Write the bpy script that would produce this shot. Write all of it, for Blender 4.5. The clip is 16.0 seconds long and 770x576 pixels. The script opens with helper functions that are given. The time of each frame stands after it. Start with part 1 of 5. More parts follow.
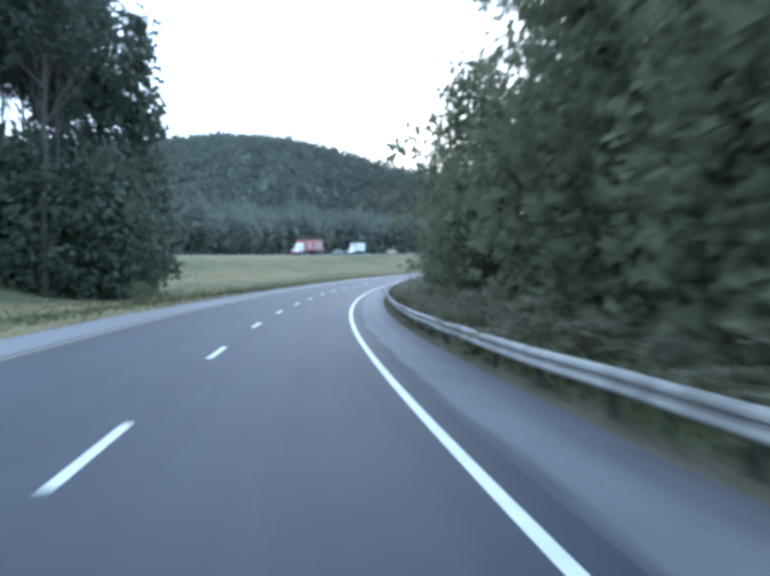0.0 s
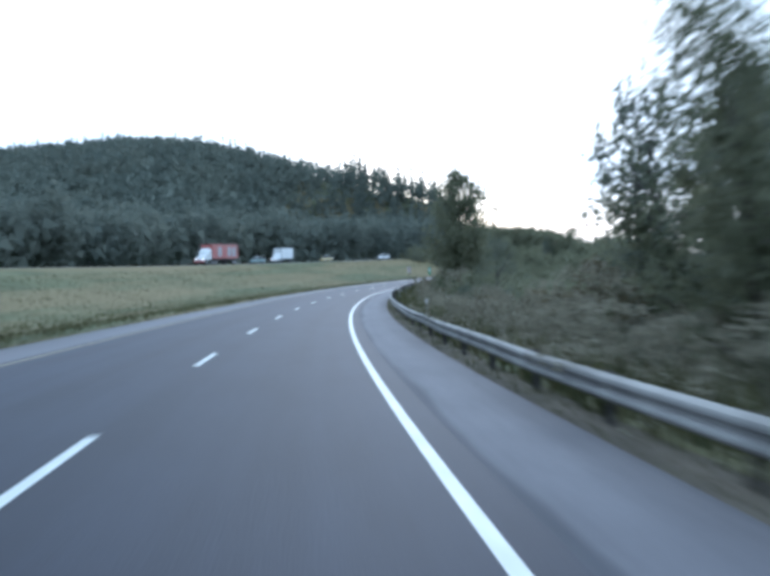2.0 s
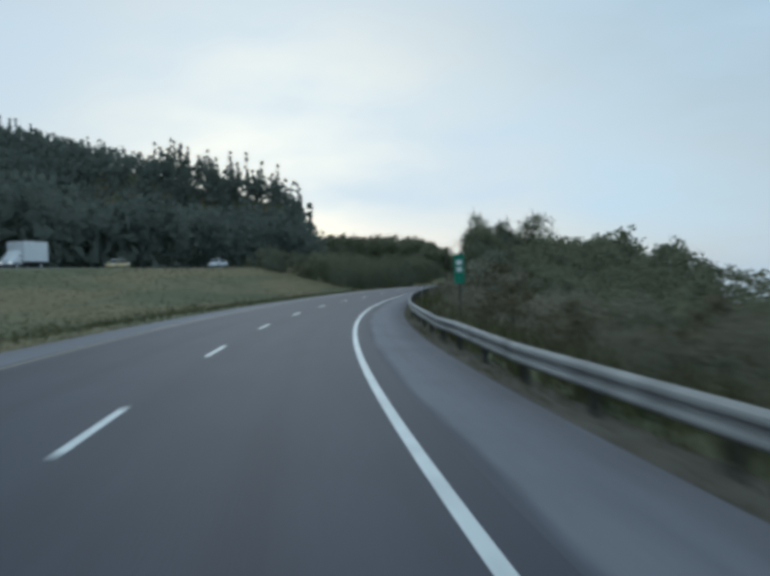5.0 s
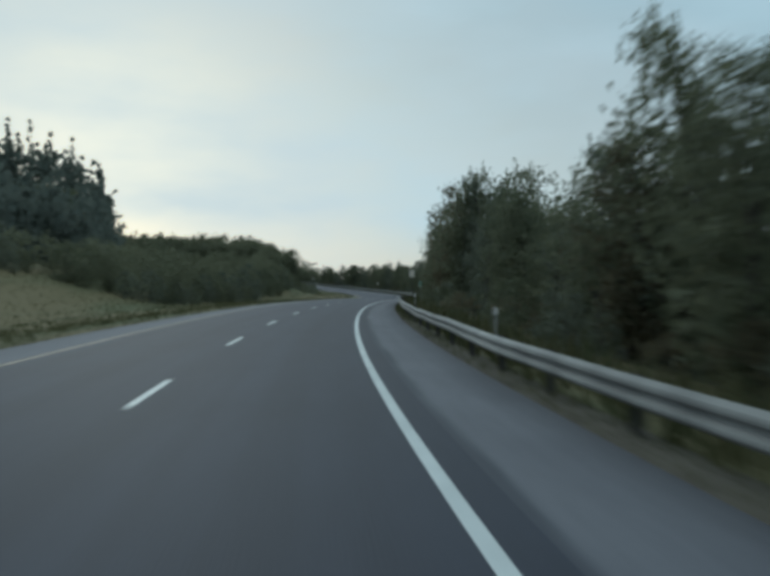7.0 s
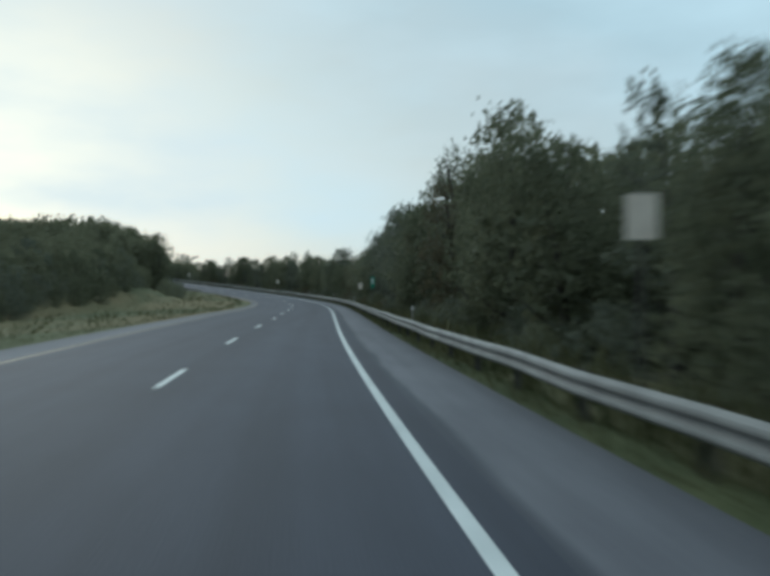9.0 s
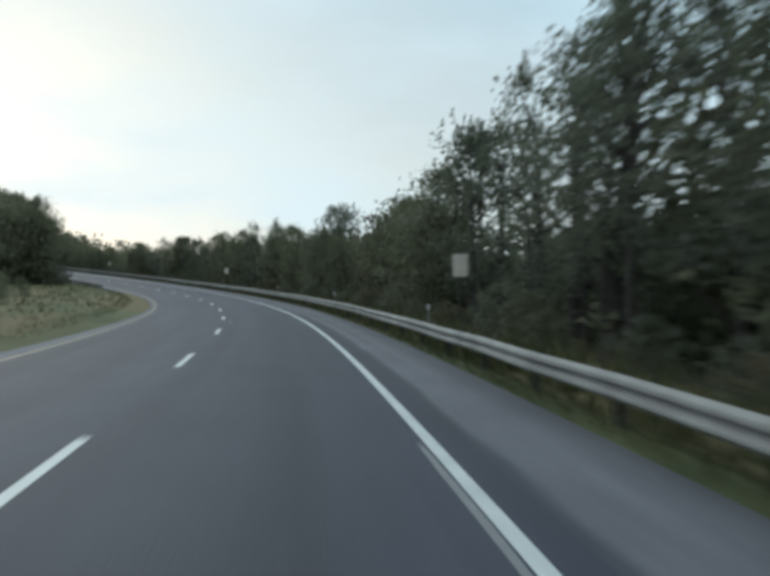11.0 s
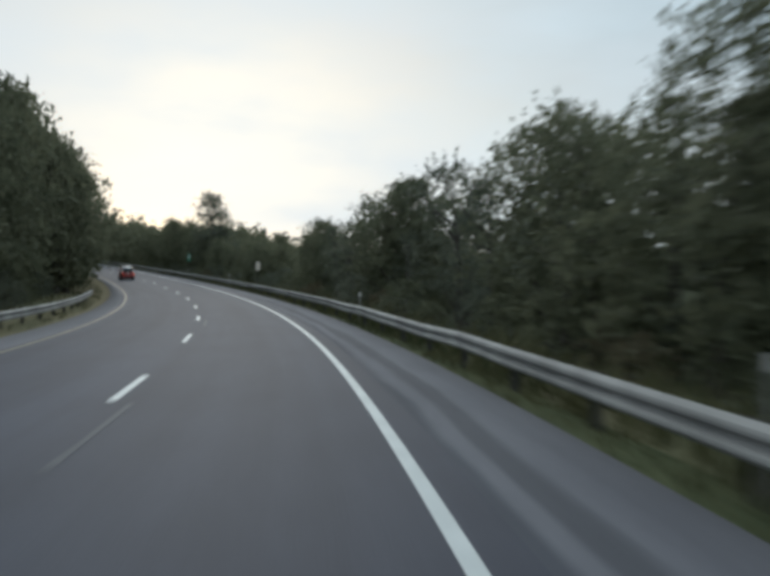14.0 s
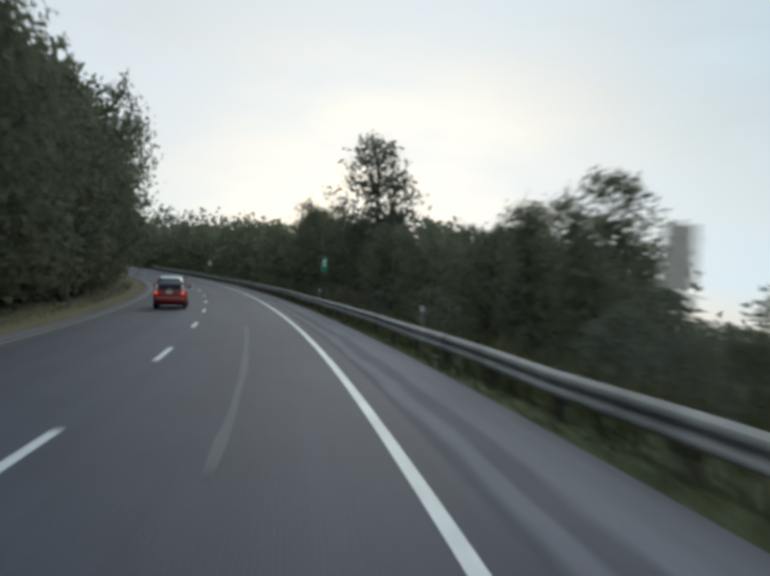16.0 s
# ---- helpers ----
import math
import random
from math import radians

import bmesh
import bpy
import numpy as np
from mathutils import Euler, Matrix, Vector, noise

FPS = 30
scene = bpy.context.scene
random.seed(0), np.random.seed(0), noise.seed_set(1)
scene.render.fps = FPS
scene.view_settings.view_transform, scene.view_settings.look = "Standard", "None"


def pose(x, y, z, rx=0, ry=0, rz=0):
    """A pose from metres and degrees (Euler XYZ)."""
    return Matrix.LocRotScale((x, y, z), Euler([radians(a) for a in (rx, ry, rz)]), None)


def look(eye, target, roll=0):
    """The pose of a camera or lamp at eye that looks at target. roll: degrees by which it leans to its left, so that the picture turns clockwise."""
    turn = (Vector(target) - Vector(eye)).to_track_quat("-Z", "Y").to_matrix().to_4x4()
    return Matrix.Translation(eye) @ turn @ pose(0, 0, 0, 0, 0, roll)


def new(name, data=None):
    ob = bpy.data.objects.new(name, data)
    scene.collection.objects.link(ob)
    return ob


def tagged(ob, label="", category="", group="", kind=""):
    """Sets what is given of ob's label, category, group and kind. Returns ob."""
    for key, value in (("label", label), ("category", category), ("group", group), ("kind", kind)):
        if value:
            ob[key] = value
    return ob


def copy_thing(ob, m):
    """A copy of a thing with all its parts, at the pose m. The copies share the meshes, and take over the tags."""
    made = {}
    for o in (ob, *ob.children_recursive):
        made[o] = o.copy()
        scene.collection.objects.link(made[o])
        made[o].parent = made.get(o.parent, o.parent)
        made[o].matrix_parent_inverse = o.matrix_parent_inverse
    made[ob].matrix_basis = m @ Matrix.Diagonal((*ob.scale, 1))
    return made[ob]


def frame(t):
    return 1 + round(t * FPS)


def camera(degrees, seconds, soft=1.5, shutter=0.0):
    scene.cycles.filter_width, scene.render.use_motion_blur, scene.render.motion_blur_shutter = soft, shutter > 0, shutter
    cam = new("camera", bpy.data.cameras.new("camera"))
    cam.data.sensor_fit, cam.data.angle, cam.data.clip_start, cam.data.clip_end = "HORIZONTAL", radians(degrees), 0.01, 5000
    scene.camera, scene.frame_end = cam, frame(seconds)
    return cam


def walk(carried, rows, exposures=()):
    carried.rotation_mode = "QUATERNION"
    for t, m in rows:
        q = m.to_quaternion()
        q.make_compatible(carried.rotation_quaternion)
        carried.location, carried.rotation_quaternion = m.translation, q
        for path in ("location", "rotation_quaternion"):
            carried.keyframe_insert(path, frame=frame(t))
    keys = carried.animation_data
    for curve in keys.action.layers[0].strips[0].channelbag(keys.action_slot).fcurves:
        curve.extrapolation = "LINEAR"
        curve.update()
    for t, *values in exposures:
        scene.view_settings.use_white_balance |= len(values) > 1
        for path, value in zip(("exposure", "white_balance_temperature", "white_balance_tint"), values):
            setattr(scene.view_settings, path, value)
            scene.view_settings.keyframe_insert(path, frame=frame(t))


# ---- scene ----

# ======== road alignment (arc length s along the right edge line, d to the right of it) ========
KAPPA = [-1.394, -1.463, -1.532, -1.59, -1.573, -1.474, -1.428, -1.496, -1.634, -1.867, -2.176, -2.439, -2.645,
         -2.863, -3.011, -2.971, -2.708, -2.282, -1.845, -1.516, -1.314, -1.173, -0.993, -0.708, -0.287, 0.278,
         0.978, 1.707, 2.345, 2.859, 3.121, 3.139, 3.089, 3.027, 2.977, 2.979, 2.887, 2.542, 2.051, 1.616, 1.324,
         1.6, 2.2, 2.8, 3.2, 3.4, 3.4, 3.4, 3.2, 3.0]
VERTICAL = [1.848, 2.311, 2.517, 2.058, 2.019, 1.4, 1.148, 0.61, -2.2, -1.7, 1.061, 1.848, 3.123, 3.488, 3.176,
            1.962, 1.6, 2.0, 2.0, 0.35, 0.28]
BANK = [-0.18, -0.19, -3.19, -3.34, -1.79, -1.11, -0.64, -0.11, -0.31, -1.51, -2.55, -0.94, 0.81, 1.77, 3.42, 4.27,
        3.74, 2.92, 2.36, 2.01, 1.85]
S = np.arange(-900.0, 2400.0, 1.0)


def integral(rate):
    total = np.cumsum(rate)
    return total - np.interp(0, S, total)


inside = (S > -120) & (S < 760)
heading = integral(np.interp(S, np.arange(-15, 721, 15.0), KAPPA) / 1000 * inside)
grade = integral(np.interp(S, np.arange(-40, 761, 40.0), VERTICAL) / 10000 * ((S > -40) & (S < 690))) - 0.035
grade = np.where(S > 700, grade * np.clip((1000 - S) / 300, 0, 1), grade)
grade = np.where(S < -60, -0.035 * np.clip((S + 260) / 200, 0, 1), grade)
RX, RY, RZ = integral(-np.sin(heading)), integral(np.cos(heading)), integral(grade)
bank = np.interp(S, np.arange(-40, 761, 40.0), BANK) / 100


def at(s, d, h=0.0):
    """The place at arc length s, d to the right of the edge line, h over the paving's plane."""
    th = np.interp(s, S, heading)
    return Vector((np.interp(s, S, RX) + d * math.cos(th), np.interp(s, S, RY) + d * math.sin(th),
                   np.interp(s, S, RZ) + d * np.interp(s, S, bank) + h))


def frame_at(s, d, h=0.0, turn=0.0):
    """A pose on the road: y along it, x to the right, upright."""
    return Matrix.Translation(at(s, d, h)) @ Matrix.Rotation(float(np.interp(s, S, heading)) + radians(turn), 4, "Z")


# ======== camera ========
LENS = 45.3
cam = camera(LENS, 16.0, soft=4.2, shutter=0.5)
EYE, YAW, PITCH, ROLL = 1.642, -5.431, -0.143, 0.183
DRIVE = [
    (0, 1.01, -1.63, -0.77, 0.07, 0.23), (0.5, 16.41, -1.52, -0.64, -0.09, 0.01), (1, 31.81, -1.40, -0.37, -0.33, -0.13),
    (1.5, 47.05, -1.35, -0.20, 0.08, -0.06), (2, 62.52, -1.21, -0.22, -0.00, -0.11), (2.5, 77.79, -1.07, -0.28, -0.41, -0.83),
    (3, 92.91, -1.01, -0.03, -0.39, -0.88), (3.5, 107.97, -1.09, -0.09, -0.26, -0.79), (4, 122.80, -1.28, -0.86, -0.13, -0.52),
    (4.5, 140.10, -1.17, -1.26, -0.18, -1.36), (7, 227.50, -1.18, -0.65, -0.16, -0.64), (7.5, 245.30, -1.15, -0.53, -0.09, -1.14),
    (8, 262.86, -1.16, -0.60, 0.24, 0.22), (10.5, 350.60, -1.27, -0.06, -0.11, 0.03), (11, 367.55, -1.44, -0.07, -0.03, 0.58),
    (11.5, 385.10, -1.29, -0.06, -0.27, -0.39), (12, 402.70, -1.08, 0.17, 0.08, 1.12), (12.5, 419.80, -0.90, 0.68, -0.12, 0.31),
    (13, 436.50, -0.79, 1.21, 0.27, 0.50), (13.5, 453.30, -0.84, 1.43, 0.14, 0.17), (14, 470.60, -0.99, 1.21, 0.08, -0.10),
    (14.5, 487.60, -1.08, 1.04, 0.03, 0.42), (15, 504.50, -1.36, 0.57, 0.48, 2.00), (15.5, 521.25, -1.28, 0.31, 0.27, 1.06),
    (16, 537.96, -1.16, 0.24, 0.32, 1.06)]


def seat(s, a, yaw, pitch, roll):
    yw = float(np.interp(s, S, heading)) + radians(YAW + yaw)
    pt = radians(PITCH + pitch) + float(np.interp(s, S, grade))
    ro = math.atan(float(np.interp(s, S, bank))) + radians(ROLL + roll)
    return (Matrix.Translation(at(s, a, EYE)) @ Matrix.Rotation(yw, 4, "Z") @ Matrix.Rotation(pt + math.pi / 2, 4, "X")
            @ Matrix.Rotation(ro, 4, "Z"))


drive = np.array(DRIVE)
times = sorted(set(drive[:, 0]) | {5.0, 5.5, 6.0, 6.5, 8.5, 9.0, 9.5, 10.0})
ROWS = []
for t in times:
    values = [np.interp(t, drive[:, 0], drive[:, k]) for k in range(1, 6)]
    ROWS.append((float(t), seat(*[float(v) for v in values])))
walk(cam, ROWS, exposures=[(0, 1.24, 4880, 8), (1.0, 1.16, 4880, 8), (1.5, 1.06, 4880, 8), (2.0, 0.74, 4920, 8), (3.0, 0.43, 5000, 8), (3.8, 0.18, 5080, 8), (4.5, -0.28, 5180, 5), (7, -0.5, 5500, -3), (8.2, -0.38, 5520, -3),
                           (10.3, -0.08, 5750, 1), (11.5, -0.06, 5850, 3), (13, -0.18, 5950, 6), (16, -0.16, 5920, 7)])


# ======== sky and sun ========
SUN_HEADING, SUN_HEIGHT = 15.0, 9.0
world = bpy.data.worlds.new("sky")
scene.world = world
world.use_nodes = True
wn, wl = world.node_tree.nodes, world.node_tree.links
wn.clear()
out, back = wn.new("ShaderNodeOutputWorld"), wn.new("ShaderNodeBackground")
sky = wn.new("ShaderNodeTexSky")
sky.sky_type, sky.sun_disc = "NISHITA", False
sky.sun_elevation, sky.sun_rotation = radians(SUN_HEIGHT), radians(SUN_HEADING)
sky.dust_density, sky.air_density = 2.0, 1.0
coord, mapping, clouds, cover = wn.new("ShaderNodeTexCoord"), wn.new("ShaderNodeMapping"), wn.new("ShaderNodeTexNoise"), wn.new("ShaderNodeValToRGB")
mapping.inputs["Scale"].default_value = (1.2, 1.2, 3.5)
clouds.inputs["Scale"].default_value, clouds.inputs["Detail"].default_value = 1.7, 6
cover.color_ramp.elements[0].position, cover.color_ramp.elements[1].position = 0.36, 0.62
cover.color_ramp.elements[0].color, cover.color_ramp.elements[1].color = (0.68, 0.68, 0.68, 1), (0.95, 0.95, 0.95, 1)
dim, mix = wn.new("ShaderNodeMix"), wn.new("ShaderNodeMix")
for node in (dim, mix):
    node.data_type = "RGBA"
dim.blend_type = "MULTIPLY"
dim.inputs["Factor"].default_value = 1.0
dim.inputs["B"].default_value = (0.055, 0.055, 0.055, 1)
haze, veil, tint = wn.new("ShaderNodeTexNoise"), wn.new("ShaderNodeValToRGB"), wn.new("ShaderNodeMapping")
tint.inputs["Scale"].default_value = (1.0, 1.0, 2.2)
haze.inputs["Scale"].default_value, haze.inputs["Detail"].default_value = 1.3, 5
veil.color_ramp.elements[0].position, veil.color_ramp.elements[1].position = 0.4, 0.62
veil.color_ramp.elements[0].color, veil.color_ramp.elements[1].color = (0.79, 0.935, 0.99, 1), (0.89, 0.925, 0.925, 1)
wl.new(coord.outputs["Generated"], tint.inputs["Vector"])
wl.new(tint.outputs["Vector"], haze.inputs["Vector"])
wl.new(haze.outputs["Fac"], veil.inputs["Fac"])
wl.new(veil.outputs["Color"], mix.inputs["B"])
wl.new(coord.outputs["Generated"], mapping.inputs["Vector"])
wl.new(mapping.outputs["Vector"], clouds.inputs["Vector"])
wl.new(clouds.outputs["Fac"], cover.inputs["Fac"])
wl.new(cover.outputs["Color"], mix.inputs["Factor"])
wl.new(sky.outputs["Color"], dim.inputs["A"])
wl.new(dim.outputs["Result"], mix.inputs["A"])
wl.new(mix.outputs["Result"], back.inputs["Color"])
wl.new(back.outputs["Background"], out.inputs["Surface"])
sun = new("sun", bpy.data.lights.new("sun", "SUN"))
sun.data.energy, sun.data.angle, sun.data.color = 0.5, radians(14), (1.0, 0.9, 0.78)
sun.matrix_world = look((0, 0, 0), (-math.sin(radians(SUN_HEADING)) * math.cos(radians(SUN_HEIGHT + 12)),
                                    -math.cos(radians(SUN_HEADING)) * math.cos(radians(SUN_HEIGHT + 12)), -math.sin(radians(SUN_HEIGHT + 12))))


# ======== materials ========
def material(name, low, high, scale=4.0, rough=0.8, metal=0.0, bump=0.0, fine=60.0, object_random=0.0, island=0.0, uv=False, stretch=None,
             specular=0.5, translucent=0.0):
    """A surface between two colours, mixed by noise at two scales, with fine relief."""
    m = bpy.data.materials.new(name)
    m.use_nodes = True
    n, l = m.node_tree.nodes, m.node_tree.links
    b = n["Principled BSDF"]
    tc, mp = n.new("ShaderNodeTexCoord"), n.new("ShaderNodeMapping")
    if stretch:
        mp.inputs["Scale"].default_value = stretch
    l.new(tc.outputs["UV" if uv else "Object"], mp.inputs["Vector"])
    big, small = n.new("ShaderNodeTexNoise"), n.new("ShaderNodeTexNoise")
    big.inputs["Scale"].default_value, big.inputs["Detail"].default_value = scale, 5
    small.inputs["Scale"].default_value, small.inputs["Detail"].default_value = fine, 3
    for tex in (big, small):
        l.new(mp.outputs["Vector"], tex.inputs["Vector"])
    add = n.new("ShaderNodeMath")
    add.operation = "MULTIPLY_ADD"
    add.inputs[1].default_value = 0.35
    l.new(small.outputs["Fac"], add.inputs[0])
    shift = n.new("ShaderNodeMath")
    shift.operation = "MULTIPLY_ADD"
    shift.inputs[1].default_value, shift.inputs[2].default_value = 1.5, -0.42
    l.new(big.outputs["Fac"], shift.inputs[0])
    l.new(shift.outputs[0], add.inputs[2])
    last = add.outputs[0]
    for amount, node, socket in ((object_random, "ShaderNodeObjectInfo", "Random"), (island, "ShaderNodeNewGeometry", "Random Per Island")):
        if amount:
            info, more = n.new(node), n.new("ShaderNodeMath")
            more.operation = "MULTIPLY_ADD"
            more.inputs[1].default_value = amount
            l.new(info.outputs[socket], more.inputs[0])
            off = n.new("ShaderNodeMath")
            off.operation = "SUBTRACT"
            off.inputs[1].default_value = amount / 2
            l.new(last, off.inputs[0])
            l.new(off.outputs[0], more.inputs[2])
            last = more.outputs[0]
    mixer = n.new("ShaderNodeMix")
    mixer.data_type = "RGBA"
    mixer.inputs["A"].default_value, mixer.inputs["B"].default_value = (*low, 1), (*high, 1)
    l.new(last, mixer.inputs["Factor"])
    l.new(mixer.outputs["Result"], b.inputs["Base Color"])
    b.inputs["Roughness"].default_value, b.inputs["Metallic"].default_value = rough, metal
    b.inputs["Specular IOR Level"].default_value = specular
    if bump:
        relief = n.new("ShaderNodeBump")
        relief.inputs["Strength"].default_value, relief.inputs["Distance"].default_value = bump, 0.02
        l.new(small.outputs["Fac"], relief.inputs["Height"])
        l.new(relief.outputs["Normal"], b.inputs["Normal"])
    if translucent:
        tr, ms, o = n.new("ShaderNodeBsdfTranslucent"), n.new("ShaderNodeMixShader"), n["Material Output"]
        l.new(mixer.outputs["Result"], tr.inputs["Color"])
        ms.inputs[0].default_value = translucent
        l.new(b.outputs[0], ms.inputs[1])
        l.new(tr.outputs[0], ms.inputs[2])
        l.new(ms.outputs[0], o.inputs["Surface"])
    return m


M = {
    "asphalt": material("asphalt", (0.028, 0.031, 0.045), (0.061, 0.066, 0.088), 0.35, 0.75, bump=0.25, fine=45, uv=True, stretch=(1, 0.06, 1)),
    "shoulder": material("shoulder_asphalt", (0.118, 0.118, 0.134), (0.192, 0.19, 0.21), 0.5, 0.85, bump=0.3, fine=45, uv=True, stretch=(1, 0.08, 1)),
    "white_paint": material("white_paint", (0.42, 0.45, 0.44), (0.8, 0.82, 0.8), 2.5, 0.6, fine=40),
    "yellow_paint": material("yellow_paint", (0.13, 0.115, 0.085), (0.27, 0.22, 0.14), 2.5, 0.6, fine=40),
    "grass": material("grass_ground", (0.07, 0.084, 0.045), (0.168, 0.172, 0.097), 0.12, 0.95, bump=0.3, fine=6, specular=0.1),
    "forest_floor": material("forest_floor", (0.03, 0.035, 0.024), (0.085, 0.08, 0.055), 0.5, 0.95, bump=0.4, fine=5, specular=0.1),
    "bare_soil": material("bare_soil", (0.075, 0.066, 0.052), (0.17, 0.15, 0.12), 0.8, 0.95, bump=0.4, fine=9, specular=0.1),
    "verge": material("verge_grass", (0.045, 0.058, 0.028), (0.13, 0.14, 0.07), 0.5, 0.95, bump=0.4, fine=9, specular=0.1),
    "blade": material("grass_blade", (0.05, 0.062, 0.028), (0.17, 0.155, 0.08), 0.4, 0.8, fine=9, island=0.7, specular=0.1),
    "leaf": material("leaf", (0.1, 0.112, 0.07), (0.22, 0.225, 0.145), 0.5, 0.7, fine=8, island=0.45, object_random=0.5, specular=0.2, translucent=0.5),
    "leaf_light": material("leaf_grey_green", (0.095, 0.11, 0.085), (0.215, 0.225, 0.165), 0.5, 0.7, fine=8, island=0.5, object_random=0.4, specular=0.2, translucent=0.5),
    "leaf_autumn": material("leaf_russet", (0.095, 0.085, 0.055), (0.2, 0.175, 0.11), 0.6, 0.7, fine=8, island=0.5, object_random=0.4, specular=0.2, translucent=0.4),
    "weed": material("weed_stalks", (0.165, 0.156, 0.115), (0.34, 0.315, 0.235), 0.6, 0.8, fine=8, island=0.5, object_random=0.4, specular=0.15, translucent=0.35),
    "needle": material("needle", (0.045, 0.06, 0.05), (0.115, 0.138, 0.1), 0.5, 0.75, fine=8, island=0.4, object_random=0.5, specular=0.2, translucent=0.3),
    # distance haze is put into this leaf colour: paler, greyer, bluer
    "hazy_leaf": material("hill_leaf_hazed", (0.115, 0.138, 0.124), (0.205, 0.22, 0.178), 0.05, 0.85, fine=0.6, island=0.35, specular=0.1, translucent=0.5),
    "bark": material("bark", (0.035, 0.03, 0.026), (0.1, 0.088, 0.076), 6, 0.9, bump=0.6, fine=25),
    "red_paint": material("red_car_paint", (0.21, 0.022, 0.018), (0.27, 0.032, 0.025), 2, 0.3, fine=30),
    "truck_red": material("truck_red_paint", (0.33, 0.1, 0.09), (0.42, 0.15, 0.14), 1, 0.4, fine=20),
    "white_body": material("white_vehicle_paint", (0.66, 0.68, 0.69), (0.8, 0.81, 0.81), 1, 0.4, fine=20),
    "teal_body": material("grey_green_paint", (0.16, 0.24, 0.23), (0.22, 0.3, 0.29), 1, 0.35, fine=20),
    "tan_body": material("pale_yellow_paint", (0.5, 0.4, 0.2), (0.6, 0.5, 0.26), 1, 0.35, fine=20),
    "grey_panel": material("grey_panel", (0.3, 0.3, 0.32), (0.42, 0.42, 0.44), 1, 0.5, fine=20),
    "glass_dark": material("tinted_glass", (0.015, 0.02, 0.025), (0.03, 0.038, 0.045), 1, 0.06, fine=8),
    "rubber": material("tyre_rubber", (0.012, 0.012, 0.012), (0.03, 0.03, 0.03), 6, 0.85, fine=40),
    "alloy": material("alloy_wheel", (0.4, 0.4, 0.41), (0.55, 0.55, 0.56), 5, 0.35, 0.8, fine=30),
    "trim_black": material("black_plastic", (0.015, 0.015, 0.016), (0.035, 0.035, 0.037), 5, 0.6, fine=40),
    "lens_clear": material("clear_lamp_lens", (0.55, 0.52, 0.5), (0.7, 0.67, 0.65), 5, 0.15, fine=20),
    "sign_pale": material("pale_sign_sheeting", (0.62, 0.54, 0.46), (0.78, 0.7, 0.61), 3, 0.5, fine=20, object_random=0.3),
    "sign_grey": material("grey_sign_back", (0.36, 0.31, 0.3), (0.5, 0.44, 0.42), 3, 0.5, fine=20, object_random=0.3),
    "sign_green": material("green_sign_sheeting", (0.01, 0.16, 0.09), (0.02, 0.24, 0.14), 3, 0.45, fine=20),
    "steel": material("galvanised_steel", (0.16, 0.157, 0.15), (0.42, 0.405, 0.385), 1.2, 0.8, 0.0, bump=0.1, fine=30, object_random=0.35),
    "wood_post": material("weathered_post", (0.035, 0.032, 0.03), (0.08, 0.075, 0.07), 8, 0.9, bump=0.4, fine=30),
}


def lamp(name, colour, strength):
    m = material(name, colour, colour, 3, 0.3)
    b = m.node_tree.nodes["Principled BSDF"]
    b.inputs["Emission Color"].default_value, b.inputs["Emission Strength"].default_value = (*colour, 1), strength
    return m


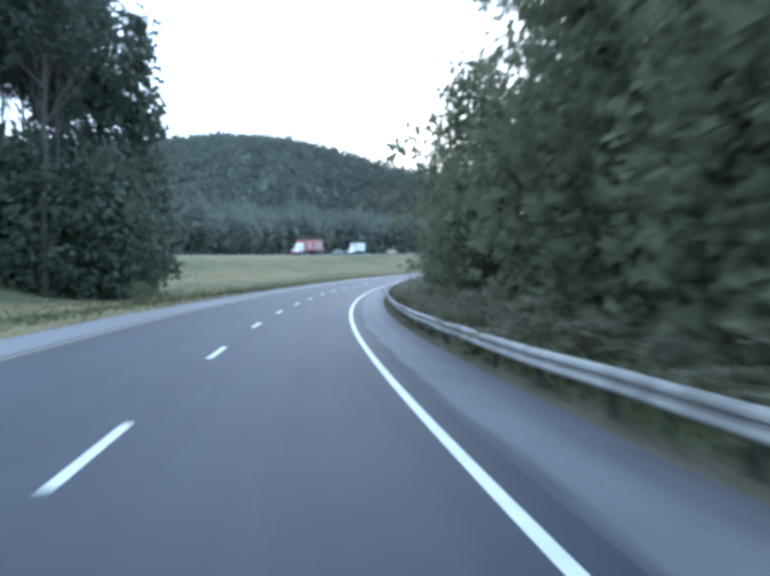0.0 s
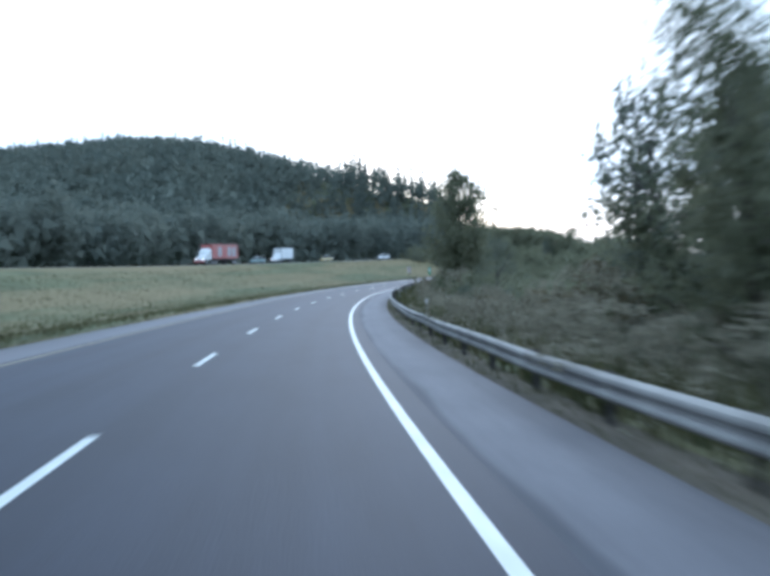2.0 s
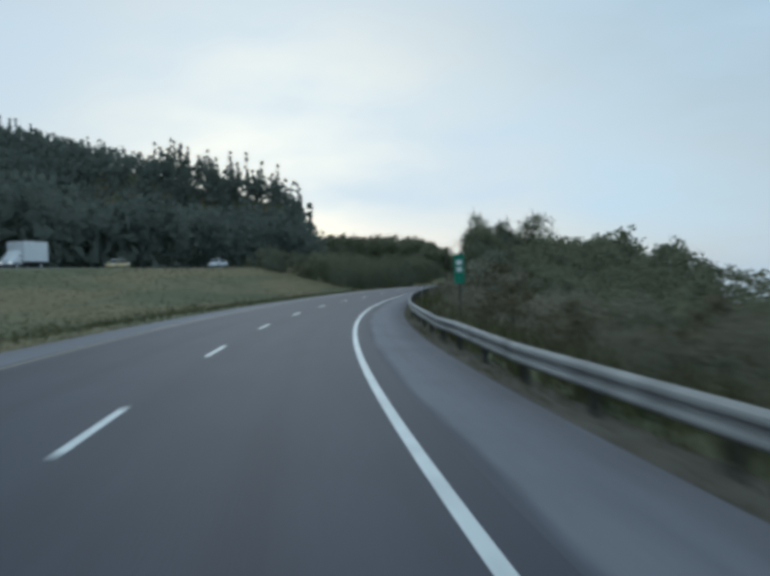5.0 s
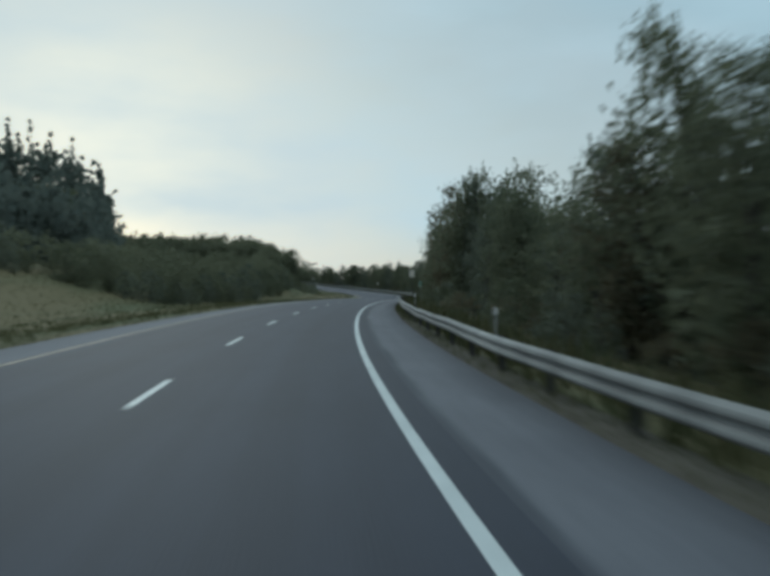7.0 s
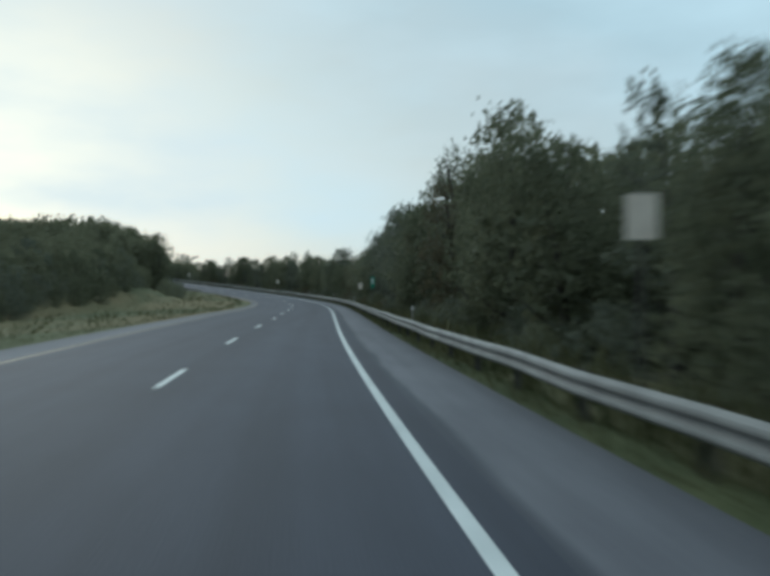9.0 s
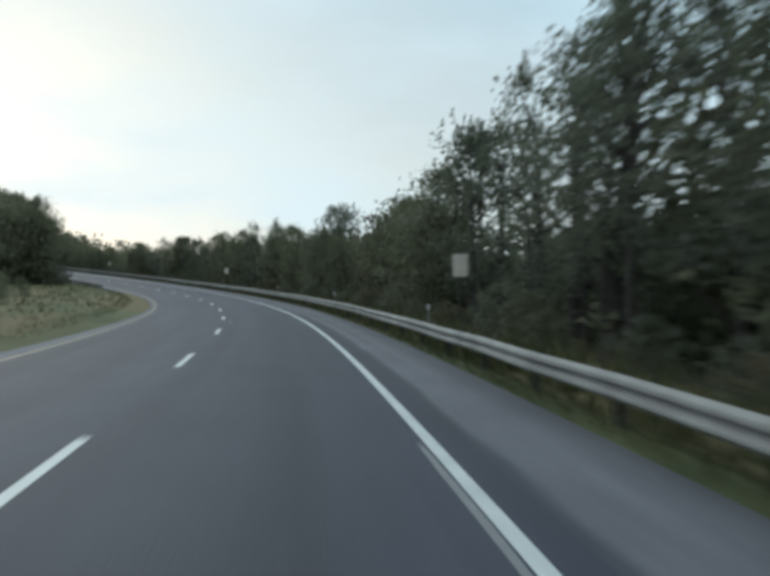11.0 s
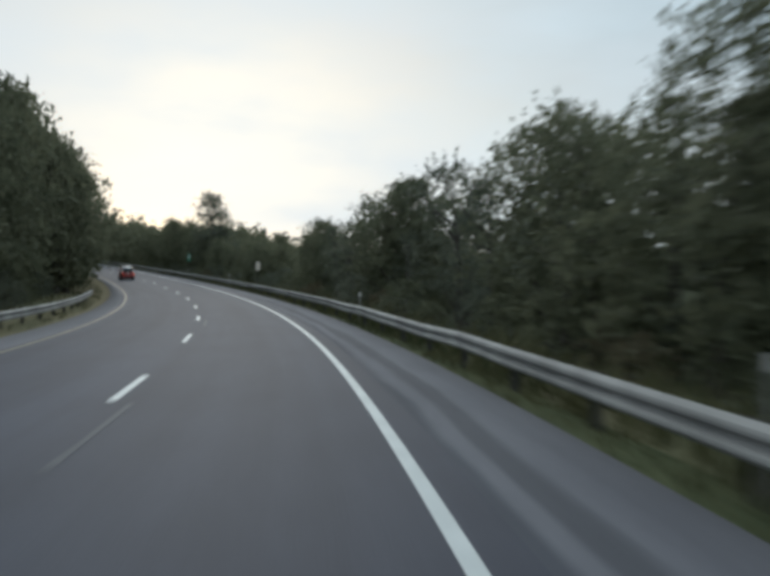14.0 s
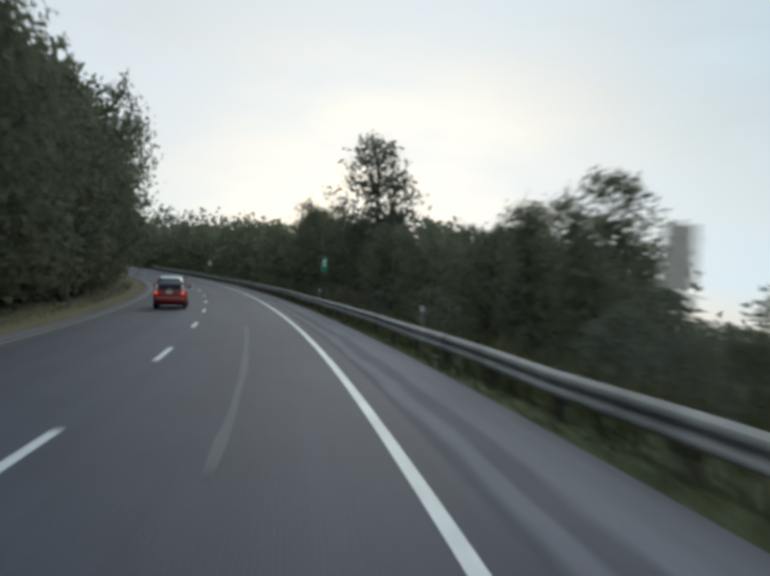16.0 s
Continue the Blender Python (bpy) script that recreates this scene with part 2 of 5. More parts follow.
def soil_edges(m):
    """Bare brown soil along the paving's edges and straw-brown drifts over the meadow."""
    n, l = m.node_tree.nodes, m.node_tree.links
    b = n["Principled BSDF"]
    grass = b.inputs["Base Color"].links[0].from_socket
    tc, split, drift = n.new("ShaderNodeTexCoord"), n.new("ShaderNodeSeparateXYZ"), n.new("ShaderNodeTexNoise")
    drift.inputs["Scale"].default_value, drift.inputs["Detail"].default_value = 1.0, 9
    along = n.new("ShaderNodeMapping")
    along.inputs["Scale"].default_value = (0.16, 0.022, 1)
    l.new(tc.outputs["UV"], split.inputs[0])
    l.new(tc.outputs["UV"], along.inputs["Vector"])
    l.new(along.outputs["Vector"], drift.inputs["Vector"])
    tone = n.new("ShaderNodeValToRGB")
    tone.color_ramp.elements[0].position, tone.color_ramp.elements[1].position = 0.42, 0.56
    l.new(drift.outputs["Fac"], tone.inputs["Fac"])
    straw = n.new("ShaderNodeMix")
    straw.data_type = "RGBA"
    straw.inputs["B"].default_value = (0.2, 0.163, 0.092, 1)
    l.new(grass, straw.inputs["A"])
    half = n.new("ShaderNodeMath")
    half.operation = "MULTIPLY"
    half.inputs[1].default_value = 0.8
    l.new(tone.outputs["Color"], half.inputs[0])
    l.new(half.outputs[0], straw.inputs["Factor"])
    last = straw.outputs["Result"]
    rough = n.new("ShaderNodeTexNoise")
    rough.inputs["Scale"].default_value = 1.3
    l.new(tc.outputs["Object"], rough.inputs["Vector"])
    for middle, half_width in ((2.1, 0.1), (-9.25, 0.08)):
        off, dist, wob, mask, mx = [n.new("ShaderNodeMath") for _ in range(4)] + [n.new("ShaderNodeMix")]
        off.operation, off.inputs[1].default_value = "SUBTRACT", middle
        dist.operation = "ABSOLUTE"
        wob.operation, wob.inputs[1].default_value = "MULTIPLY_ADD", 1.1
        mask.operation, mask.inputs[1].default_value = "LESS_THAN", half_width + 0.55
        mx.data_type = "RGBA"
        mx.inputs["B"].default_value = (0.135, 0.117, 0.086, 1)
        l.new(split.outputs["X"], off.inputs[0])
        l.new(off.outputs[0], dist.inputs[0])
        l.new(rough.outputs["Fac"], wob.inputs[0])
        l.new(dist.outputs[0], wob.inputs[2])
        l.new(wob.outputs[0], mask.inputs[0])
        l.new(mask.outputs[0], mx.inputs["Factor"])
        l.new(last, mx.inputs["A"])
        last = mx.outputs["Result"]
    l.new(last, b.inputs["Base Color"])


def wheel_tracks(m):
    """Polished wheel tracks along both lanes, with broken edges."""
    n, l = m.node_tree.nodes, m.node_tree.links
    b = n["Principled BSDF"]
    old = b.inputs["Base Color"].links[0].from_socket
    tc, split, wave, wob, ramp, mx = [n.new("ShaderNode" + k) for k in ("TexCoord", "SeparateXYZ", "Math", "TexNoise", "ValToRGB", "Mix")]
    mp = n.new("ShaderNodeMapping")
    mp.inputs["Scale"].default_value = (0.6, 0.03, 1)
    wob.inputs["Scale"].default_value, wob.inputs["Detail"].default_value = 2.0, 5
    l.new(tc.outputs["UV"], split.inputs[0])
    l.new(tc.outputs["UV"], mp.inputs["Vector"])
    l.new(mp.outputs["Vector"], wob.inputs["Vector"])
    wave.operation, wave.inputs[1].default_value = "MULTIPLY_ADD", 3.5
    l.new(split.outputs["X"], wave.inputs[0])
    l.new(wob.outputs["Fac"], wave.inputs[2])
    sine = n.new("ShaderNodeMath")
    sine.operation = "SINE"
    l.new(wave.outputs[0], sine.inputs[0])
    ramp.color_ramp.elements[0].position, ramp.color_ramp.elements[1].position = 0.25, 0.95
    ramp.color_ramp.elements[1].color = (0.55, 0.55, 0.55, 1)
    l.new(sine.outputs[0], ramp.inputs["Fac"])
    mx.data_type, mx.blend_type = "RGBA", "MULTIPLY"
    mx.inputs["B"].default_value = (0.72, 0.72, 0.75, 1)
    l.new(ramp.outputs["Color"], mx.inputs["Factor"])
    l.new(old, mx.inputs["A"])
    l.new(mx.outputs["Result"], b.inputs["Base Color"])


def tone_along(m):
    """The asphalt is darker and bluer up to s = 265, then lightens until s = 330."""
    n, l = m.node_tree.nodes, m.node_tree.links
    b = n["Principled BSDF"]
    old = b.inputs["Base Color"].links[0].from_socket
    tc, split, along, tint, mx = [n.new("ShaderNode" + k) for k in ("TexCoord", "SeparateXYZ", "MapRange", "Mix", "Mix")]
    l.new(tc.outputs["UV"], split.inputs[0])
    l.new(split.outputs["Y"], along.inputs["Value"])
    along.inputs["From Min"].default_value, along.inputs["From Max"].default_value = 265, 330
    tint.data_type = mx.data_type = "RGBA"
    tint.inputs["A"].default_value, tint.inputs["B"].default_value = (0.63, 0.69, 0.82, 1), (1.03, 1.05, 1.12, 1)
    l.new(along.outputs["Result"], tint.inputs["Factor"])
    mx.blend_type = "MULTIPLY"
    mx.inputs["Factor"].default_value = 1.0
    l.new(old, mx.inputs["A"])
    l.new(tint.outputs["Result"], mx.inputs["B"])
    l.new(mx.outputs["Result"], b.inputs["Base Color"])


def seal_band(m, middle, half_width, s_from, colour=(0.035, 0.038, 0.048), strength=0.62):
    """A broad dark band along the shoulder from s_from on, with soft ragged edges."""
    n, l = m.node_tree.nodes, m.node_tree.links
    b = n["Principled BSDF"]
    old = b.inputs["Base Color"].links[0].from_socket
    tc, split, wob, mp = [n.new("ShaderNode" + k) for k in ("TexCoord", "SeparateXYZ", "TexNoise", "Mapping")]
    mp.inputs["Scale"].default_value = (1.5, 0.16, 1)
    wob.inputs["Scale"].default_value, wob.inputs["Detail"].default_value = 1.0, 5
    l.new(tc.outputs["UV"], split.inputs[0])
    l.new(tc.outputs["UV"], mp.inputs["Vector"])
    l.new(mp.outputs["Vector"], wob.inputs["Vector"])
    shift, dist, soft_edge, start, both = [n.new("ShaderNodeMath") for _ in range(3)] + [n.new("ShaderNodeMapRange"), n.new("ShaderNodeMath")]
    shift.operation, shift.inputs[1].default_value = "MULTIPLY_ADD", 0.5
    l.new(wob.outputs["Fac"], shift.inputs[0])
    l.new(split.outputs["X"], shift.inputs[2])
    dist.operation, dist.inputs[1].default_value = "SUBTRACT", middle + 0.25
    l.new(shift.outputs[0], dist.inputs[0])
    soft_edge.operation = "ABSOLUTE"
    l.new(dist.outputs[0], soft_edge.inputs[0])
    band = n.new("ShaderNodeMapRange")
    band.interpolation_type = "SMOOTHSTEP"
    for node, lo, hi, to0, to1 in ((band, half_width * 0.5, half_width * 1.5, strength, 0.0), (start, s_from, s_from + 40, 0.0, 1.0)):
        for k, v in zip(("From Min", "From Max", "To Min", "To Max"), (lo, hi, to0, to1)):
            node.inputs[k].default_value = v
    l.new(soft_edge.outputs[0], band.inputs["Value"])
    l.new(split.outputs["Y"], start.inputs["Value"])
    both.operation = "MULTIPLY"
    l.new(band.outputs["Result"], both.inputs[0])
    l.new(start.outputs["Result"], both.inputs[1])
    mx = n.new("ShaderNodeMix")
    mx.data_type = "RGBA"
    mx.inputs["B"].default_value = (*colour, 1)
    l.new(both.outputs[0], mx.inputs["Factor"])
    l.new(old, mx.inputs["A"])
    l.new(mx.outputs["Result"], b.inputs["Base Color"])


def blotches(m, strength):
    """Uneven darker patches and lengthwise stains on old asphalt."""
    n, l = m.node_tree.nodes, m.node_tree.links
    b = n["Principled BSDF"]
    last = b.inputs["Base Color"].links[0].from_socket
    tc = n.new("ShaderNodeTexCoord")
    for scale, stretch, lo, hi in ((0.9, (1.0, 0.35, 1), 0.42, 0.66), (2.2, (1.0, 0.02, 1), 0.45, 0.7), (7.0, (1, 0.8, 1), 0.4, 0.75)):
        mp, tex, ramp, mx = [n.new("ShaderNode" + k) for k in ("Mapping", "TexNoise", "ValToRGB", "Mix")]
        mp.inputs["Scale"].default_value = stretch
        tex.inputs["Scale"].default_value, tex.inputs["Detail"].default_value = scale, 6
        ramp.color_ramp.elements[0].position, ramp.color_ramp.elements[1].position = lo, hi
        ramp.color_ramp.elements[1].color = (strength, strength, strength, 1)
        mx.data_type, mx.blend_type = "RGBA", "MULTIPLY"
        mx.inputs["B"].default_value = (0.62, 0.62, 0.66, 1)
        l.new(tc.outputs["UV"], mp.inputs["Vector"])
        l.new(mp.outputs["Vector"], tex.inputs["Vector"])
        l.new(tex.outputs["Fac"], ramp.inputs["Fac"])
        l.new(ramp.outputs["Color"], mx.inputs["Factor"])
        l.new(last, mx.inputs["A"])
        last = mx.outputs["Result"]
    l.new(last, b.inputs["Base Color"])


soil_edges(M["grass"])
wheel_tracks(M["asphalt"])
M["shoulder_old"] = M["shoulder"].copy()
seal_band(M["shoulder"], 1.0, 0.16, 385)
seal_band(M["shoulder"], 0.36, 0.2, -300, (0.056, 0.061, 0.078), 0.9)
blotches(M["asphalt"], 0.45)
tone_along(M["asphalt"])
blotches(M["shoulder"], 0.4)
M["old_paint"] = material("worn_off_paint", (0.13, 0.135, 0.145), (0.33, 0.335, 0.335), 5, 0.75, fine=30)
M["faint_paint"] = material("almost_gone_paint", (0.06, 0.065, 0.076), (0.105, 0.11, 0.12), 5, 0.75, fine=30)
M["tail_lit"] = lamp("lit_brake_lamp", (0.9, 0.1, 0.05), 0.9)
M["head_lit"] = lamp("lit_head_lamp", (1.0, 0.93, 0.8), 1.5)


# ======== helpers for meshes ========
def mesh_object(name, verts, faces, mat, parent=None, label="", smooth=False, uvs=None):
    me = bpy.data.meshes.new(name)
    me.from_pydata([tuple(v) for v in verts], [], faces)
    me.materials.append(mat)
    if uvs is not None:
        layer = me.uv_layers.new(name="uv")
        index = np.empty(len(me.loops), dtype=np.int32)
        me.loops.foreach_get("vertex_index", index)
        layer.data.foreach_set("uv", np.asarray(uvs, dtype=np.float32)[index].ravel())
    if smooth:
        me.polygons.foreach_set("use_smooth", [True] * len(me.polygons))
    me.update()
    ob = new(name, me)
    if parent is not None:
        ob.parent = parent
    if label:
        tagged(ob, label)
    return ob


def part(name, bm, mat, parent, label="", smooth=False):
    me = bpy.data.meshes.new(name)
    bm.to_mesh(me)
    bm.free()
    me.materials.append(mat)
    if smooth:
        me.polygons.foreach_set("use_smooth", [True] * len(me.polygons))
    ob = new(name, me)
    ob.parent = parent
    if label:
        tagged(ob, label)
    return ob


def box(sx, sy, sz, x=0, y=0, z=0, bevel=0.0, bm=None):
    """A box of that size, its middle at x, y, its foot at z."""
    bm = bm or bmesh.new()
    made = bmesh.ops.create_cube(bm, size=1)["verts"]
    bmesh.ops.transform(bm, matrix=Matrix.Translation((x, y, z + sz / 2)) @ Matrix.Diagonal((sx, sy, sz, 1)), verts=made)
    if bevel:
        edges = {e for v in made for e in v.link_edges}
        bmesh.ops.bevel(bm, geom=list(edges), offset=bevel, segments=2, affect="EDGES", profile=0.6)
    return bm


def strip(name, s_from, s_to, step, profile, mat, parent=None, smooth=True):
    """A sheet along the road through profile points (d, h), with uv = (d, s)."""
    rows = np.arange(s_from, s_to + step * 0.5, step)
    verts, uvs, faces, k = [], [], [], len(profile)
    for s in rows:
        for d, h in profile:
            verts.append(at(float(s), d, h))
            uvs.append((d, s))
    for i in range(len(rows) - 1):
        for j in range(k - 1):
            a = i * k + j
            faces.append((a, a + 1, a + k + 1, a + k))
    return mesh_object(name, verts, faces, mat, parent, smooth=smooth, uvs=uvs)


# ======== ground ========
RIGHT_EDGE = 2.05
HILL_A, HILL_B, HILL_M, HILL_C = Vector((-520, 640, 45.5)), Vector((-49, 667.8, 64)), Vector((1.5, 613.7, 61.5)), Vector((113, 507.8, 30))
RISE_A, RISE_B = Vector((95, 765, 22)), Vector((215, 745, 11))


def left_edge(s):
    """d of the paving's edge beside the median."""
    return float(np.interp(s, [260, 330, 370, 400, 430, 470, 500, 545, 580], [-9.4, -8.9, -8.5, -8.2, -7.85, -7.95, -9.0, -8.6, -8.2]))


def smooth_step(a, b, x):
    u = min(1, max(0, (x - a) / (b - a)))
    return u * u * (3 - 2 * u)


def hill(x, y):
    """The wooded hill beyond the other carriageway, a ridge from A over B down to C."""
    best = 0.0
    p = Vector((x, y))
    for a, b, end in ((HILL_A, HILL_B, 0), (HILL_B, HILL_M, 0), (HILL_M, HILL_C, 25)):
        ab = (b - a).xy
        past = (p - a.xy).dot(ab) / ab.length_squared
        u = min(1, max(0, past))
        q = a.xy + ab * u
        h = a.z + (b.z - a.z) * u
        w = 50 + 2.4 * h
        if a is not HILL_A and ab.x * (p - a.xy).y - ab.y * (p - a.xy).x > 0:
            w = 18.0  # the flank towards the last bend is steep
        if a is HILL_B and past > 1:
            w = max(18.0, w - (past - 1) * ab.length * 5.9)
        if end:
            w += (end - w) * u ** 2
        best = max(best, h * math.exp(-((p - q).length / w) ** 2 * 1.6))
    return best


def last_rise(x, y):
    """Rising wooded ground past the last bend."""
    a, b = RISE_A, RISE_B
    ab = (b - a).xy
    u = min(1, max(0, (Vector((x, y)) - a.xy).dot(ab) / ab.length_squared))
    far = (Vector((x, y)) - a.xy - ab * u).length
    return (a.z + (b.z - a.z) * u) * math.exp(-(far / 62) ** 2)


def opposite(s):
    """d of the middle of the other carriageway."""
    return float(np.interp(s, [150, 240, 320, 370, 420, 520, 640, 760], [-52, -49, -42, -36.5, -34, -38, -60, -80]))


def lie(s, d):
    """Height of the ground over the paving's plane at the nearer edge."""
    if d > RIGHT_EDGE:
        u = d - RIGHT_EDGE
        low = smooth_step(66, 92, s) * (1 - smooth_step(190, 225, s))
        drop = 0.06 + 0.12 * smooth_step(0.2, 1.2, u) + (0.35 + 1.6 * low) * smooth_step(1.2, 7, u) + 5.0 * low * smooth_step(6, 40, u)
        drop += 9 * smooth_step(22, 48, u) * smooth_step(40, 85, s) * (1 - smooth_step(420, 520, s)) + 50 * smooth_step(30, 200, u) + 60 * smooth_step(150, 700, u)
        return -drop
    if d < left_edge(s):
        u = left_edge(s) - d
        wide = 1 - smooth_step(400, 520, s)
        dip = 0.06 + 0.5 * smooth_step(0.5, 8, u) * (1 - 0.6 * smooth_step(280, 320, s))
        top = left_edge(s) - (opposite(s) + 7)
        dip -= (0.5 * smooth_step(0.1, 3.0, u) + 0.25 * smooth_step(3, 8, u)) * smooth_step(380, 410, s) * (1 - smooth_step(495, 520, s))
        return wide * 4.4 * smooth_step(10, top, u) + (1 - wide) * 2.0 * smooth_step(8, 40, u) - dip
    return -0.06


FAR_TURN = radians(-20)


def ground_at(s, d):
    th = float(np.interp(s, S, heading))
    near = max(-150.0, min(150.0, d))
    edge = max(left_edge(s), min(RIGHT_EDGE, d))
    x = float(np.interp(s, S, RX)) + near * math.cos(th) + (d - near) * math.cos(FAR_TURN)
    y = float(np.interp(s, S, RY)) + near * math.sin(th) + (d - near) * math.sin(FAR_TURN)
    z = float(np.interp(s, S, RZ)) + edge * float(np.interp(s, S, bank)) + lie(s, d)
    far = 0.0 if d > opposite(s) - 6 else smooth_step(0, 24, opposite(s) - 6 - d) * (1 - smooth_step(900, 1500, -d))
    z += hill(x, y) * far + last_rise(x, y) * smooth_step(14, 60, abs(d + 3)) * smooth_step(600, 700, s)
    return Vector((x, y, z))


def build_ground():
    ss = [-900, -600, -350, -200, -120] + list(np.arange(-80, 760, 4.0)) + [780, 820, 880, 960, 1060, 1200, 1400, 1700, 2200]
    right = [2.05, 2.3, 2.5, 2.9, 3.4, 4.2, 5.2, 6.5, 8, 10, 13, 17, 23, 32, 45, 60, 80, 110, 150, 220, 350, 600, 1000, 1600]
    left = [-9.2, -9.5, -9.9, -10.6, -12, -14, -16.5, -19.5, -22, -24, -28, -31, -33.5, -36, -39, -43, -46, -50, -56, -64, -75, -90, -110, -130, -150,
            -180, -220, -270, -330, -420, -520, -650, -820, -1100, -1600]
    dd = left[::-1] + [-4.0, 0.0] + right
    def column(s, d):  # the first columns follow the paving's edge
        return d + (left_edge(s) + 9.2) * (1 - smooth_step(10.0, 16.0, -d)) if d <= -9.2 else d

    verts = [ground_at(float(s), column(float(s), float(d))) for s in ss for d in dd]
    uvs = [(d, s) for s in ss for d in dd]
    k = len(dd)
    faces = [(i * k + j, i * k + j + 1, (i + 1) * k + j + 1, (i + 1) * k + j) for i in range(len(ss) - 1) for j in range(k - 1)]
    ob = mesh_object("ground", verts, faces, M["grass"], smooth=True, uvs=uvs)
    ob.data.materials.append(M["forest_floor"])
    # hill ground takes the same colour, with the haze in it
    ob.data.materials.append(M["hazy_leaf"])
    ob.data.materials.append(M["bare_soil"])
    ob.data.materials.append(M["verge"])
    under = []
    for i in range(len(ss) - 1):
        for j in range(k - 1):
            s, d = ss[i], dd[j]
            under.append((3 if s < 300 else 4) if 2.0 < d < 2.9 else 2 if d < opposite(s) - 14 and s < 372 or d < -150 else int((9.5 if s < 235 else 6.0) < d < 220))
    ob.data.polygons.foreach_set("material_index", under)
    return tagged(ob, "mown grass verge and meadow, green and straw-coloured", "ground", kind="structure")


build_ground()

# ======== paving and markings ========
road = tagged(strip("road", -140, 760, 2.0, [(-7.75, 0), (-5.6, 0.005), (-3.5, 0.01), (-1.7, 0.005), (0.42, 0)], M["asphalt"]),
              "two-lane dark grey asphalt carriageway with worn wheel tracks", "road", kind="structure")
tagged(strip("shoulder_1", -140, 760, 2.0, [(0.42, 0.0), (1.2, -0.01), (2.02, -0.03), (2.06, -0.16)], M["shoulder"]),
       "lighter grey asphalt hard shoulder beside the guardrail", "shoulder", kind="structure")
inner = strip("shoulder_2", -140, 760, 2.0, [(-9.24, -0.16), (-9.2, -0.02), (-7.75, 0.0)], M["shoulder_old"])
for i, s in enumerate(np.arange(-140, 761, 2.0)):
    for j, off in enumerate((-0.04, 0.0)):
        inner.data.vertices[3 * i + j].co = at(float(s), left_edge(float(s)) + off, -0.16 if j == 0 else -0.02)
tagged(inner, "narrow grey asphalt shoulder beside the median grass", "shoulder", kind="structure")
tagged(strip("trim_edge_line", -140, 760, 2.0, [(-0.07, 0.005), (0.07, 0.005)], M["white_paint"]),
       "solid white painted edge line, slightly worn", "road marking", kind="structure")
tagged(strip("trim_median_line", -140, 760, 2.0, [(-7.6, 0.006), (-7.46, 0.006)], M["yellow_paint"]),
       "solid faded yellow painted edge line", "road marking", kind="structure")
dash_mesh = None
for n in range(-4, 58):
    s = -3.441 + 12.192 * n + 1.52
    if dash_mesh is None:
        dash_mesh = mesh_object("lane_dash", [(x, y, 0) for y in (-1.95, -0.8, 0.4, 1.52) for x in (-0.065, 0.065)],
                                [(0, 1, 3, 2), (2, 3, 5, 4), (4, 5, 7, 6)], M["white_paint"]).data
        dash = bpy.data.objects["lane_dash"]
    else:
        dash = new("lane_dash", dash_mesh)
    dash.parent = road
    pitch = Matrix.Rotation(float(np.interp(s, S, grade)), 4, "X") @ Matrix.Rotation(-math.atan(float(np.interp(s, S, bank))), 4, "Y")
    dash.matrix_basis = frame_at(s, -3.64 if 355 < s < 399 else -3.52, 0.015) @ pitch


def other_carriageway():
    rows = np.arange(-60, 470, 5.0)
    prof = [(-5.6, -0.12), (-5.5, 0.06), (0, 0.09), (5.5, 0.06), (5.6, -0.12)]
    verts, uvs = [], []
    for s in rows:
        for off, h in prof:
            p = ground_at(float(s), opposite(float(s)))
            q = ground_at(float(s), opposite(float(s)) + off)
            verts.append((q.x, q.y, p.z + h))
            uvs.append((off, s))
    k = len(prof)
    faces = [(i * k + j, i * k + j + 1, (i + 1) * k + j + 1, (i + 1) * k + j) for i in range(len(rows) - 1) for j in range(k - 1)]
    ob = mesh_object("road_opposite", verts, faces, M["shoulder_old"], smooth=True, uvs=uvs)
    tagged(ob, "grey asphalt of the other carriageway across the median", "road", kind="structure")


other_carriageway()


def wavy_strip(name, s_from, s_to, d, width, mat, h, label, wave=0.05, seed=1):
    """A narrow band on the paving that wanders a little."""
    r = np.random.default_rng(seed)
    rows = np.arange(s_from, s_to + 0.1, 1.5)
    wander = np.convolve(r.normal(0, wave, len(rows) + 6), np.ones(7) / 7, "valid")
    verts, faces = [], []
    for i, s in enumerate(rows):
        w = width * (0.7 + 0.6 * r.uniform())
        for x in (-w / 2, w / 2):
            verts.append(at(float(s), d + float(wander[i]) * 2 + x, h))
        if i:
            faces.append((2 * i - 2, 2 * i - 1, 2 * i + 1, 2 * i))
    return tagged(mesh_object(name, verts, faces, mat), label, "road marking", kind="structure")


for k, s0 in enumerate((406, 455, 479, 504)):
    wavy_strip("trim_ghost_%d" % (k + 1), s0, s0 + 4.5, -3.2, 0.1, M["faint_paint"], 0.014, "worn-off older lane dash", 0.01, 20 + k)
wavy_strip("trim_ghost_5", 350, 378, -0.125, 0.08, M["old_paint"], 0.006, "worn-off older edge line", 0.01, 31)
wavy_strip("trim_ghost_6", 546, 571, -1.75, 0.12, M["faint_paint"], 0.016, "faint pale scrape along the lane", 0.03, 33)

